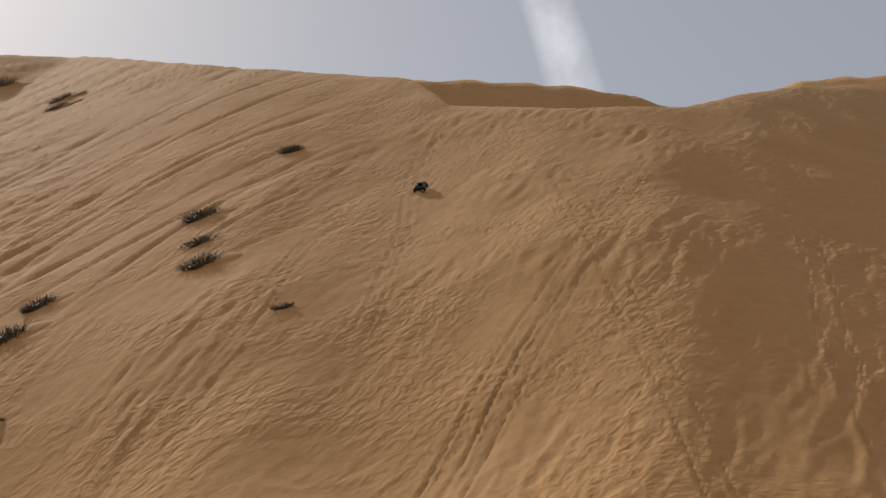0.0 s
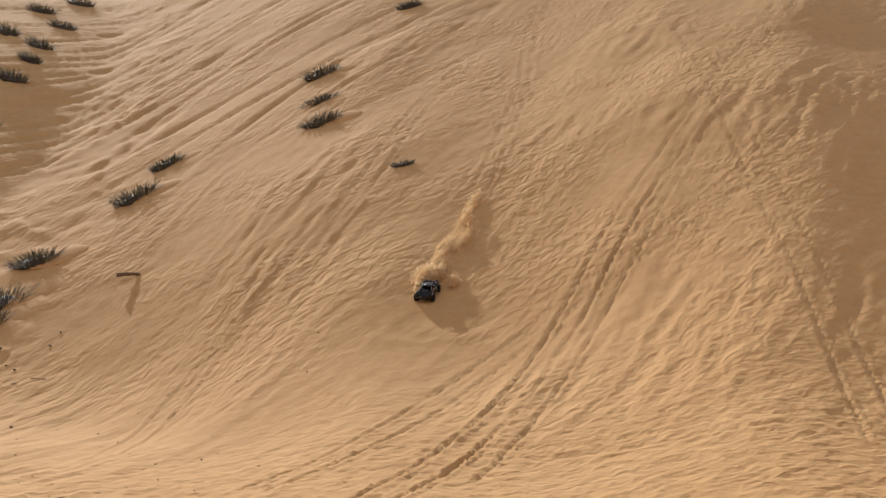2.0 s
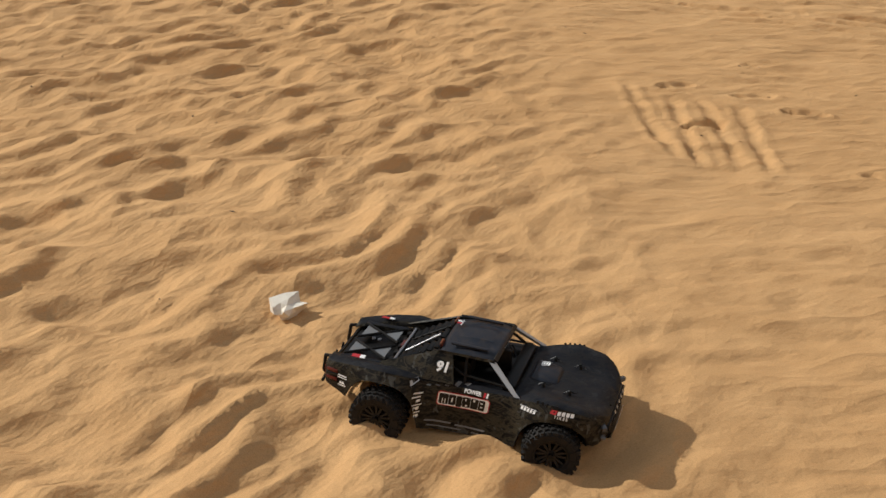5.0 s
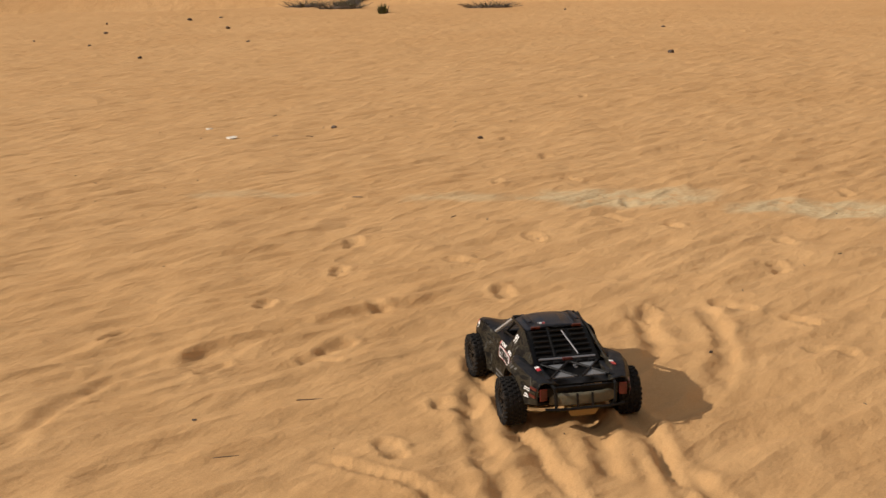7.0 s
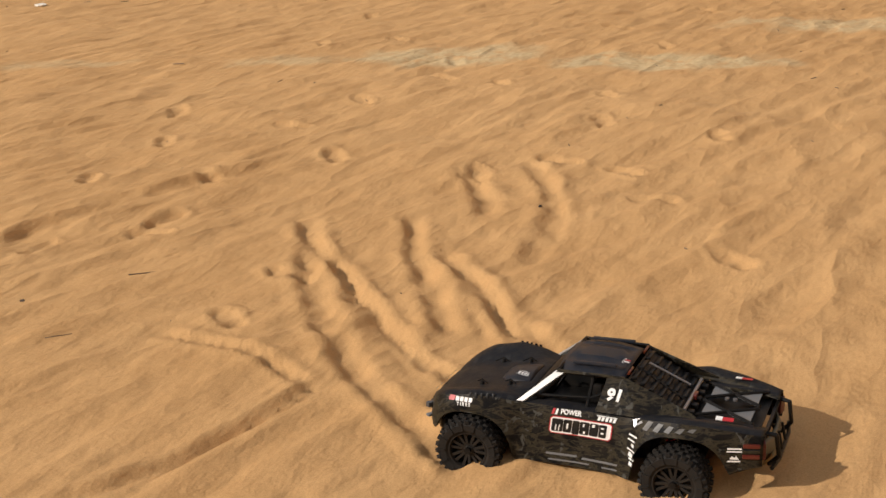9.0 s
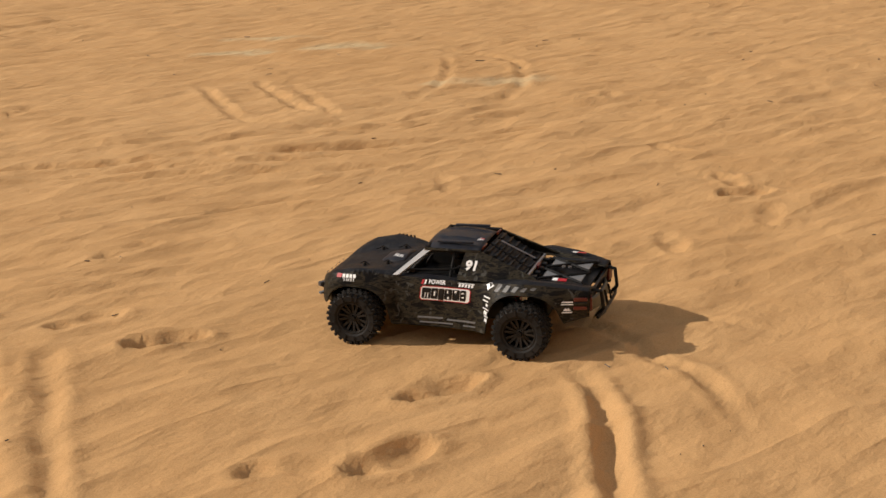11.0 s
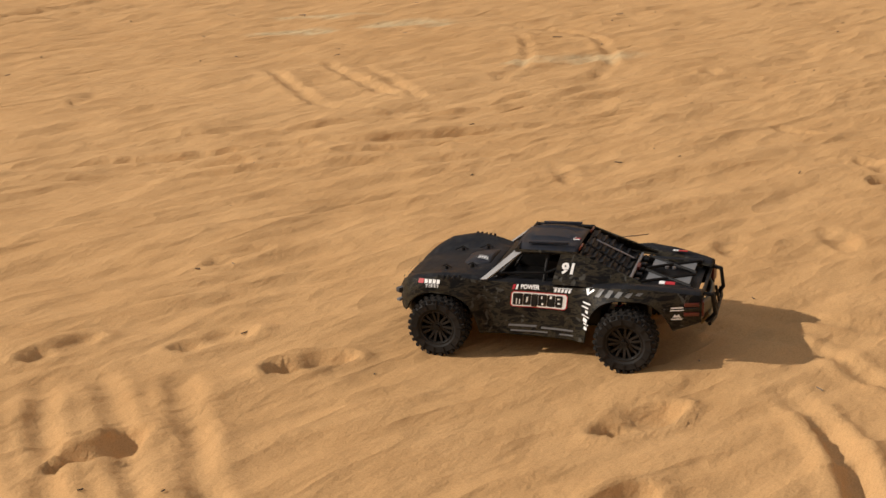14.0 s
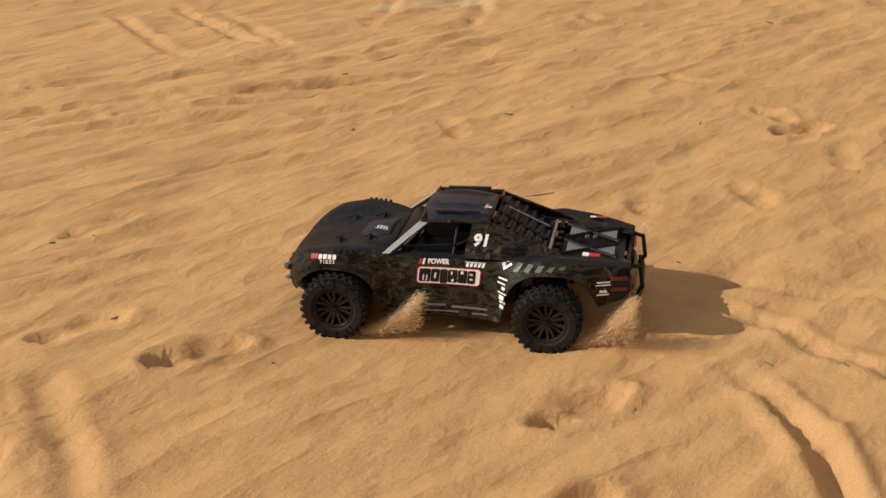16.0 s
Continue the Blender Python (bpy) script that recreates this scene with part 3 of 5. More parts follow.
CAMO = camo_material()
ROOF = plain("dark_blue_black_roof", (0.014, 0.017, 0.024), 0.42, dusty=0.10)
BLACK = plain("black_plastic", (0.006, 0.006, 0.006), 0.42, dusty=0.03)
RUBBER = plain("black_rubber", (0.014, 0.013, 0.012), 0.7, dusty=0.045, grit=0.001)
RIM = plain("black_rim", (0.020, 0.019, 0.018), 0.36, 0.2, dusty=0.06)
STEEL = plain("grey_metal", (0.30, 0.30, 0.31), 0.38, 0.8, dusty=0.15)
GREY = plain("grey_plate", (0.13, 0.135, 0.14), 0.5, dusty=0.2)
CHROME = plain("silver_stripe", (0.42, 0.42, 0.41), 0.35, 0.5, dusty=0.15)
STRIPE = plain("grey_stripe_print", (0.095, 0.094, 0.09), 0.5, dusty=0.1)
OLIVE = plain("olive_shell", (0.085, 0.078, 0.048), 0.5, dusty=0.35)
WHITE = plain("white_print", (0.78, 0.78, 0.76), 0.5, dusty=0.12)
RED = plain("red_print", (0.42, 0.012, 0.02), 0.45, dusty=0.1)
INK = plain("black_print", (0.012, 0.012, 0.012), 0.5, dusty=0.08)
LAMP_RED = plain("red_lens", (0.09, 0.010, 0.008), 0.3, dusty=0.12)
LAMP_AMBER = plain("amber_lens", (0.12, 0.026, 0.010), 0.3, dusty=0.12)
LENS = plain("headlight_lens", (0.06, 0.062, 0.065), 0.15, dusty=0.1)
TAN = plain("sandy_skid_plate", (0.25, 0.17, 0.06), 0.7, dusty=0.5)

# ---------------------------------------------------------------- the truck's shell, as widths and heights along its length
FRONT_AXLE, REAR_AXLE, AXLE_HIGH, TYRE = 0.202, -0.199, 0.065, 0.065


def along(x, places, values):
    return float(np.interp(x, places[::-1], values[::-1]))


def shell_section(x):
    """Half the shell's outline at x: from the lower edge of its side up to the middle line."""
    low = along(x, (0.312, 0.30, 0.275, 0.27, 0.13, 0.115, -0.105, -0.115, -0.29, -0.30, -0.345), (0.092, 0.080, 0.078, 0.078, 0.05, 0.046, 0.043, 0.046, 0.082, 0.086, 0.098))
    for axle, reach, high in ((FRONT_AXLE + 0.002, 0.083, 0.078), (REAR_AXLE - 0.002, 0.090, 0.092)):
        d = abs(x - axle) / reach
        if d < 1:
            low = max(low, AXLE_HIGH - 0.012 + high * (1 - d ** 2.6) ** 0.5)
    top = along(x, (0.312, 0.30, 0.285, 0.26, 0.20, 0.15, 0.113, 0.0, -0.10, -0.14, -0.20, -0.26, -0.31, -0.345), (0.128, 0.140, 0.150, 0.163, 0.174, 0.170, 0.163, 0.160, 0.160, 0.168, 0.175, 0.171, 0.164, 0.158))
    ys = along(x, (0.312, 0.30, 0.285, 0.26, 0.20, 0.14, 0.10, 0.0, -0.10, -0.14, -0.20, -0.27, -0.32, -0.345), (0.085, 0.112, 0.134, 0.146, 0.152, 0.140, 0.128, 0.123, 0.125, 0.140, 0.150, 0.138, 0.124, 0.116))
    yl = along(x, (0.312, 0.30, 0.285, 0.26, 0.20, 0.13, 0.09, 0.0, -0.08, -0.115, -0.20, -0.27, -0.32, -0.345), (0.095, 0.122, 0.142, 0.155, 0.161, 0.158, 0.146, 0.140, 0.143, 0.158, 0.163, 0.150, 0.132, 0.122))
    mid = along(x, (0.312, 0.30, 0.28, 0.20, 0.113, 0.06, -0.10, -0.13, -0.345), (0.126, 0.134, 0.143, 0.157, 0.168, 0.150, 0.150, 0.150, 0.146))
    low = min(low, top - 0.02)
    dip = 0.5 * (low + top - 0.014)
    waist = 0.006 * math.exp(-((x - 0.0) / 0.085) ** 4)
    return [(yl - 0.006, low), (yl, low + 0.004), (0.5 * (yl + ys) + 0.004 - waist, dip), (ys + 0.003, top - 0.014), (ys - 0.003, top - 0.004),
            (ys - 0.014, top), (ys - 0.032, top - 0.003), (ys - 0.05, 0.5 * (top + mid)), (ys - 0.066, mid), (0.03, mid + 0.001), (0.0, mid + 0.002)]


def side_of(x, z):
    """How far out the shell's side stands at x and z."""
    s = shell_section(x)[1:6]
    return float(np.interp(z, [p[1] for p in s], [p[0] for p in s]))


def shell():
    bm = bmesh.new()
    xs = sorted({round(0.312 - 0.657 * i / 84, 4) for i in range(85)}, reverse=True)
    rows = []
    for x in xs:
        half = shell_section(x)
        rows.append([bm.verts.new((x, y, z)) for y, z in half] + [bm.verts.new((x, -y, z)) for y, z in half[-2::-1]])
    k = len(rows[0])
    for i, (p, q) in enumerate(zip(rows, rows[1:])):
        xm = 0.5 * (xs[i] + xs[i + 1])
        for j in range(k - 1):
            inner = 7 <= j <= k - 9
            if inner and (xm < -0.10 or -0.10 < xm < 0.10):
                continue                                      # open cab and load bed
            bm.faces.new((p[j], p[j + 1], q[j + 1], q[j]))
    # nose, closed down to the bumper
    bm.faces.new(rows[0])
    return bm


def cab_panel(bm, rows_):
    """A curved sheet from rows of points."""
    grid = [[bm.verts.new(p) for p in r] for r in rows_]
    for a, b in zip(grid, grid[1:]):
        for i in range(len(a) - 1):
            bm.faces.new((a[i], a[i + 1], b[i + 1], b[i]))


def thicken(ob, t):
    m = ob.modifiers.new("thickness", "SOLIDIFY")
    m.thickness, m.offset = t, -1
    return ob


def lettering(text, size, shear=0.0, fat=0.0):
    """Flat letters as a bmesh about their middle, from the built-in font."""
    c = bpy.data.curves.new("letters", "FONT")
    c.body, c.size, c.shear, c.offset = text, size, shear, fat
    c.align_x, c.align_y = "CENTER", "CENTER"
    c.resolution_u = 4
    ob = new("letters", c)
    bpy.context.view_layer.update()
    me = bpy.data.meshes.new_from_object(ob.evaluated_get(bpy.context.evaluated_depsgraph_get()))
    bpy.data.objects.remove(ob)
    bm = bmesh.new()
    bm.from_mesh(me)
    return bm


def shape(bm, pts):
    bm.faces.new([bm.verts.new((x, y, 0)) for x, y in pts])
    return bm


def oblong(bm, x, y, w, h, slant=0.0, cut=0.0):
    a, b = w / 2, h / 2
    pts = [(-a + cut, -b), (a - cut, -b), (a, -b + cut), (a, b - cut), (a - cut, b), (-a + cut, b), (-a, b - cut), (-a, -b + cut)] if cut else [(-a, -b), (a, -b), (a, b), (-a, b)]
    return shape(bm, [(x + p + slant * q, y + q) for p, q in pts])


def on_side(name, bm, material, parent, x, z, left, lift=0.0010, label="", turn=0.0):
    """Lay flat art on the shell's flank."""
    for _ in range(2):
        long_ = [e_ for e_ in bm.edges if e_.calc_length() > 0.03]
        if long_:
            bmesh.ops.subdivide_edges(bm, edges=long_, cuts=2, use_grid_fill=True)
    for v in bm.verts:
        u, w = turned(v.co.x, v.co.y, turn)
        px = x - u if left else x + u
        pz = z + w
        y = side_of(px, pz) + lift
        v.co = (px, y if left else -y, pz)
    bm.faces.index_update()
    seen, ob = set(), None
    for f in bm.faces:
        if f.index in seen:
            continue
        island, todo = [], [f]
        seen.add(f.index)
        while todo:
            g = todo.pop()
            island.append(g)
            for e in g.edges:
                for h in e.link_faces:
                    if h.index not in seen:
                        seen.add(h.index)
                        todo.append(h)
        one, made = bmesh.new(), {}
        for g in island:
            for v in g.verts:
                if v not in made:
                    made[v] = one.verts.new(v.co)
            one.faces.new([made[v] for v in g.verts])
        ob = part(name, one, material, parent, label, flat=True)
    bm.free()
    return ob


def art(bm, m):
    bmesh.ops.transform(bm, matrix=m, verts=bm.verts)
    return bm


# ---------------------------------------------------------------- wheel
def tyre_mesh():
    bm = bmesh.new()
    w = 0.029
    lathe(bm, [(0.036, -w + 0.005), (0.043, -w), (0.055, -w - 0.001), (0.0595, -w + 0.004), (0.0605, -w + 0.012), (0.061, 0),
               (0.0605, w - 0.012), (0.0595, w - 0.004), (0.055, w + 0.001), (0.043, w), (0.036, w - 0.005)], 48)
    n = 27
    for i in range(n):
        for row, (y, ln, wd) in enumerate(((-0.0255, 0.0085, 0.0085), (-0.0125, 0.009, 0.0085), (0.0, 0.0075, 0.0085), (0.0125, 0.009, 0.0085), (0.0255, 0.0085, 0.0085))):
            a = 2 * math.pi * (i + (0.5 if row % 2 else 0.0)) / n
            r = 0.0620 if row in (1, 2, 3) else 0.0605
            m = Matrix.Rotation(-a, 4, "Y") @ Matrix.Translation((r, y, 0)) @ Matrix.Rotation(radians((-16, 12, 0, -12, 16)[row]), 4, "X")
            made = bmesh.ops.create_cube(bm, size=1, matrix=m @ Matrix.Diagonal((0.0065, wd, ln, 1)))["verts"]
            c = m.translation
            for v in made:
                if math.hypot(v.co.x, v.co.z) > math.hypot(c.x, c.z):
                    v.co = v.co.lerp(m @ Vector((0.003, 0, 0)), 0.16)
        if i % 2 == 0:
            a = 2 * math.pi * (i + 0.25) / n
            for sgn in (-1, 1):
                m = Matrix.Rotation(-a, 4, "Y") @ Matrix.Translation((0.0515, sgn * (w + 0.0010), 0))
                bmesh.ops.create_cube(bm, size=1, matrix=m @ Matrix.Diagonal((0.015, 0.0028, 0.0030, 1)))
    return bm


def rim_mesh(sgn):
    bm = bmesh.new()
    w = 0.0265 * sgn
    lathe(bm, [(0.0415, -0.02), (0.0405, 0.8 * w), (0.0425, w), (0.040, w), (0.0375, 0.85 * w), (0.0365, 0.2 * w), (0.0365, -0.02)], 40)
    for i in range(7):
        for da in (-0.19, 0.19):
            a = 2 * math.pi * i / 7
            m = Matrix.Rotation(-a - da, 4, "Y") @ Matrix.Translation((0.0245, 0.66 * w, 0)) @ Matrix.Rotation(radians(9 * sgn), 4, "Z")
            box(bm, (0.027, 0.006, 0.0058), m)
    bm2 = lathe(bm, [(0.0005, 0.72 * w), (0.010, 0.72 * w), (0.012, 0.62 * w), (0.013, 0.3 * w), (0.0005, 0.3 * w)], 20)
    lathe(bm2, [(0.0005, 0.05 * w), (0.0370, 0.05 * w)], 32)
    bmesh.ops.scale(bm, vec=(0.9, 1, 0.9), verts=bm.verts)
    return bm


def nut_mesh(sgn):
    bm = bmesh.new()
    m = Matrix.Translation((0, 0.0215 * sgn, 0)) @ Matrix.Rotation(radians(90), 4, "X")
    bmesh.ops.create_cone(bm, cap_ends=True, segments=6, radius1=0.0068, radius2=0.006, depth=0.010, matrix=m)
    return bm


# ---------------------------------------------------------------- the truck
def build_truck():
    t = tagged(new("toy_truck"), "dusty black and olive camouflage radio-controlled desert truck on sand", "toy truck")
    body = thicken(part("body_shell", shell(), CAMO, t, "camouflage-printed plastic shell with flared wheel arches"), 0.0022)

    # cab: roof, pillars, quarter panels, rear louvre
    bm = bmesh.new()
    rows_ = []
    for i in range(13):
        k = i / 12
        x = 0.052 - 0.134 * k
        w = 0.0905 - 0.004 * k - 0.012 * max(0, 0.12 - k) / 0.12
        z = 0.2195 + 0.0085 * math.sin(math.pi * min(1, 0.12 + 0.9 * k)) + 0.003 * k
        rows_.append([(x, w * q, z - 0.008 * abs(q) ** 3.5 + 0.004 * (1 - q * q) - (0.0022 if 0.3 < abs(q) < 0.58 and 0.12 < k < 0.9 else 0)) for q in (-1, -0.97, -0.88, -0.72, -0.6, -0.57, -0.32, -0.28, 0, 0.28, 0.32, 0.57, 0.6, 0.72, 0.88, 0.97, 1)])
    cab_panel(bm, rows_)
    thicken(part("roof", bm, ROOF, t, "glossy blue-black roof skin with two ribs"), 0.003)
    for s in (1, -1):
        bm = bmesh.new()
        panel(bm, [(0.118, s * 0.127, 0.160), (0.104, s * 0.127, 0.161), (0.033, s * 0.0905, 0.2165), (0.050, s * 0.0895, 0.217)], 0.006)
        part("windscreen_pillar", bm, CHROME, t, "pale silver printed pillar")
        bm = bmesh.new()
        panel(bm, [(-0.036, s * 0.1235, 0.160), (-0.112, s * 0.124, 0.160), (-0.086, s * 0.0885, 0.2185), (-0.050, s * 0.0900, 0.2185)], 0.004)
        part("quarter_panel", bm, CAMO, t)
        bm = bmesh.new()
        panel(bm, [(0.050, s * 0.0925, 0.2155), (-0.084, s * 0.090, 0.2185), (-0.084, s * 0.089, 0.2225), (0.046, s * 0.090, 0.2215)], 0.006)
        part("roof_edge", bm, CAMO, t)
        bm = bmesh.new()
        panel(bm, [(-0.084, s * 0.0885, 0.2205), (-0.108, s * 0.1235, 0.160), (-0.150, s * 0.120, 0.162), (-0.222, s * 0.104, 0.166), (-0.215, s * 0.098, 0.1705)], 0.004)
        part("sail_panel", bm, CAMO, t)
        bm = bmesh.new()
        box(bm, (0.086, 0.010, 0.005), pose(-0.018, s * 0.068, 0.2325, 0, 1.5, 0), 0.002)
        part("roof_rail", bm, ROOF, t, "raised roof rib with a worn edge")
        bm = bmesh.new()
        box(bm, (0.004, 0.026, 0.009), pose(-0.0855, s * 0.058, 0.2235, 0, -24, 0), 0.001)
        part("marker_lamp", bm, LAMP_AMBER, t, "amber roof marker")
    bm = bmesh.new()
    panel(bm, [(0.051, -0.090, 0.2165), (0.051, 0.090, 0.2165), (0.044, 0.090, 0.2235), (0.044, -0.090, 0.2235)], 0.005)
    part("windscreen_header", bm, INK, t)
    bm = bmesh.new()
    for k in range(8):
        oblong(bm, -0.021 + 0.006 * k, 0, 0.0042, 0.005, 0.3)
    part("header_print", art(bm, Matrix.Translation((0.0515, 0, 0.2195)) @ pose(0, 0, 0, 90, 0, 90) @ pose(0, 0, 0, 48)), WHITE, t, flat=True)

    # louvred rear window
    bm = bmesh.new()
    top, low = Vector((-0.086, 0, 0.219)), Vector((-0.193, 0, 0.158))
    panel(bm, [(top.x, -0.084, top.z - 0.004), (top.x, 0.084, top.z - 0.004), (low.x, 0.094, low.z - 0.004), (low.x, -0.094, low.z - 0.004)], 0.003)
    louvre = part("rear_louvre", bm, BLACK, t, "black louvred rear window")
    tilt = math.degrees(math.atan2(top.z - low.z, top.x - low.x))
    for i in range(6):
        for j in (-1, 0, 1):
            p = top.lerp(low, (i + 0.6) / 6.4)
            bm = bmesh.new()
            box(bm, (0.011, 0.042, 0.005), pose(p.x, j * 0.052 * (1 + 0.02 * i), p.z + 0.002, 0, -tilt + 38, 0), 0.0012)
            part("slat", bm, BLACK, louvre)
    bm = bmesh.new()
    bar(bm, (-0.09, 0.028, 0.223), (-0.185, 0.030, 0.167), 0.0022)
    part("brace", bm, BLACK, louvre)
    bm = bmesh.new()
    bar(bm, (-0.105, -0.010, 0.217), (-0.18, -0.036, 0.172), 0.0022)
    part("brace", bm, STEEL, louvre, "bare metal brace")
    bm = bmesh.new()
    bar(bm, (-0.193, -0.078, 0.168), (-0.193, 0.078, 0.168), 0.0035)
    part("cross_bar", bm, STEEL, louvre)
    bm = bmesh.new()
    box(bm, (0.010, 0.028, 0.008), pose(-0.196, 0, 0.167), 0.001)
    part("bar_label", bm, LAMP_RED, louvre, "red and black label on the bar")

    # cockpit seen through the open windows
    bm = bmesh.new()
    box(bm, (0.215, 0.232, 0.004), pose(0.0, 0, 0.150))
    for s in (1, -1):
        box(bm, (0.045, 0.05, 0.040), pose(-0.035, s * 0.045, 0.172), 0.008)
        box(bm, (0.014, 0.05, 0.058), pose(-0.062, s * 0.045, 0.186, 0, -10, 0), 0.006)
    box(bm, (0.03, 0.21, 0.022), pose(0.085, 0, 0.163), 0.006)
    box(bm, (0.13, 0.012, 0.052), pose(0.0, 0, 0.178), 0.004)
    box(bm, (0.006, 0.19, 0.060), pose(-0.080, 0, 0.184, 0, -14, 0), 0.002)
    part("cockpit", bm, BLACK, t, "black cockpit floor with two seats and a bulkhead")
    bm = bmesh.new()
    for s in (1, -1):
        tube(bm, [(0.09, s * 0.108, 0.158), (0.036, s * 0.080, 0.212), (-0.072, s * 0.078, 0.214), (-0.10, s * 0.108, 0.158)], 0.0035)
        bar(bm, (-0.015, s * 0.108, 0.156), (-0.02, s * 0.079, 0.213), 0.0035)
        bar(bm, (0.09, s * 0.108, 0.170), (-0.015, s * 0.100, 0.176), 0.003)
        bar(bm, (-0.02, s * 0.100, 0.176), (-0.09, s * 0.085, 0.205), 0.003)
    bar(bm, (-0.05, -0.08, 0.213), (-0.08, 0.09, 0.165), 0.003)
    bar(bm, (0.036, -0.08, 0.212), (0.036, 0.08, 0.212), 0.003)
    part("roll_cage", bm, BLACK, t, "black tubular roll cage")
    bm = bmesh.new()
    m = pose(0.055, 0.045, 0.178, 0, 60, 0)
    lathe(bm, [(0.0125, 0.0), (0.0145, 0.002), (0.0165, 0.0), (0.0145, -0.002)], 20, True)
    art(bm, m @ pose(0, 0, 0, 90))
    bar(bm, m @ Vector((-0.014, 0, 0)), m @ Vector((0.014, 0, 0)), 0.0016)
    part("steering_wheel", bm, BLACK, t)

    # bonnet
    bm = bmesh.new()
    rows_ = [[(x, w * q, along(x, (0.28, 0.20, 0.113), (0.144, 0.158, 0.169)) + h * (1 - abs(q) ** 4)) for q in (-1, -0.92, -0.6, 0, 0.6, 0.92, 1)]
             for x, w, h in ((0.185, 0.028, 0.0), (0.176, 0.040, 0.005), (0.15, 0.046, 0.007), (0.125, 0.046, 0.006), (0.118, 0.042, 0.0))]
    cab_panel(bm, rows_)
    thicken(part("bonnet_scoop", bm, ROOF, t, "raised blue-black bonnet scoop"), 0.002)
    for s in (1, -1):
        for x in (0.215, 0.155):
            bm = bmesh.new()
            z = along(x, (0.28, 0.20, 0.113), (0.144, 0.158, 0.169))
            tube(bm, [(x - 0.012, s * 0.062, z + 0.002), (x, s * 0.062, z + 0.010), (x + 0.010, s * 0.060, z + 0.004), (x + 0.016, s * 0.052, z + 0.003)], 0.0013, 6)
            bmesh.ops.create_cone(bm, cap_ends=True, segments=10, radius1=0.005, radius2=0.003, depth=0.008, matrix=Matrix.Translation((x, s * 0.062, z + 0.003)))
            part("body_clip", bm, BLACK, t, "black wire body clip")
        for i in range(5):
            bm = bmesh.new()
            x = 0.205 - 0.011 * i
            box(bm, (0.005, 0.003, 0.013), pose(x, s * (side_of(x, 0.166) - 0.001), 0.166, s * 20), 0.0008)
            part("fender_vent", bm, BLACK, t)
    bm = bmesh.new()
    for k in range(4):
        oblong(bm, -0.009 + 0.006 * k, 0.0, 0.004, 0.011)
    oblong(bm, 0, 0.0085, 0.026, 0.0016)
    oblong(bm, 0, -0.0085, 0.026, 0.0016)
    part("bonnet_print", art(bm, Matrix.Translation((0.140, 0.024, 0.1735)) @ pose(0, 0, 0, 0, 7, 178)), WHITE, t, flat=True)

    # nose
    bm = bmesh.new()
    box(bm, (0.010, 0.190, 0.016), pose(0.3115, 0, 0.109), 0.003)
    grille = part("grille", bm, BLACK, t, "black slotted grille")
    for k in range(9):
        bm = bmesh.new()
        box(bm, (0.004, 0.003, 0.013), pose(0.3175, -0.068 + 0.017 * k, 0.109))
        part("grille_bar", bm, RIM, grille)
    bm = bmesh.new()
    for k in range(5):
        oblong(bm, -0.048 + 0.024 * k, 0, 0.009, 0.006, 0.3)
    part("nose_print", art(bm, Matrix.Translation((0.3195, 0, 0.1262)) @ pose(0, 0, 0, 90, 0, 90) @ pose(0, 0, 0, -30)), CHROME, t, flat=True)
    for s in (1, -1):
        bm = bmesh.new()
        box(bm, (0.012, 0.034, 0.011), pose(0.302, s * 0.106, 0.119, 0, 0, -s * 30), 0.003)
        part("headlight", bm, LENS, t, "narrow clear headlight")
        bm = bmesh.new()
        box(bm, (0.010, 0.026, 0.005), pose(0.304, s * 0.110, 0.097, 0, 0, -s * 26), 0.001)
        part("bumper_lamp", bm, GREY, t)
    bm = bmesh.new()
    rows_ = [[(0.322 - 0.05 * abs(q) ** 3, 0.125 * q, z) for q in (-1, -0.9, -0.7, -0.35, 0, 0.35, 0.7, 0.9, 1)] for z in (0.072, 0.078, 0.094, 0.099)]
    cab_panel(bm, rows_)
    thicken(part("front_bumper", bm, BLACK, t, "black plastic front bumper"), 0.012)
    slogan = lettering("DON'T JUST BASH, BLAST.", 0.0092, 0.0, 0.0004)
    part("slogan", art(slogan, Matrix.Translation((0.3235, 0, 0.0855)) @ pose(0, 0, 0, 90, 0, 90)), WHITE, t, "white capital letters on the bumper", flat=True)
    bm = bmesh.new()
    panel(bm, [(0.318, -0.07, 0.074), (0.318, 0.07, 0.074), (0.24, 0.055, 0.032), (0.24, -0.055, 0.032)], 0.005)
    part("front_skid_plate", bm, BLACK, t)

    # load bed
    bm = bmesh.new()
    panel(bm, [(-0.105, -0.112, 0.146), (-0.105, 0.112, 0.146), (-0.33, 0.100, 0.143), (-0.33, -0.100, 0.143)], 0.004)
    bed = part("bed_tray", bm, BLACK, t, "black load bed with braces")
    for s in (1, -1):
        bm = bmesh.new()
        panel(bm, [(-0.222, s * 0.012, 0.160), (-0.222, s * 0.070, 0.160), (-0.262, s * 0.042, 0.159)], 0.003)
        part("bed_plate", bm, GREY, bed, "grey three-cornered plate")
        bm = bmesh.new()
        panel(bm, [(-0.312, s * 0.012, 0.157), (-0.312, s * 0.072, 0.157), (-0.268, s * 0.042, 0.158)], 0.003)
        part("bed_plate", bm, GREY, bed, "grey three-cornered plate")
        bm = bmesh.new()
        tube(bm, [(-0.215, s * 0.006, 0.163), (-0.265, s * 0.042, 0.162), (-0.318, s * 0.078, 0.160)], 0.0032)
        bar(bm, (-0.215, s * 0.078, 0.163), (-0.318, s * 0.006, 0.160), 0.0032)
        part("bed_brace", bm, BLACK, bed)
        bm = bmesh.new()
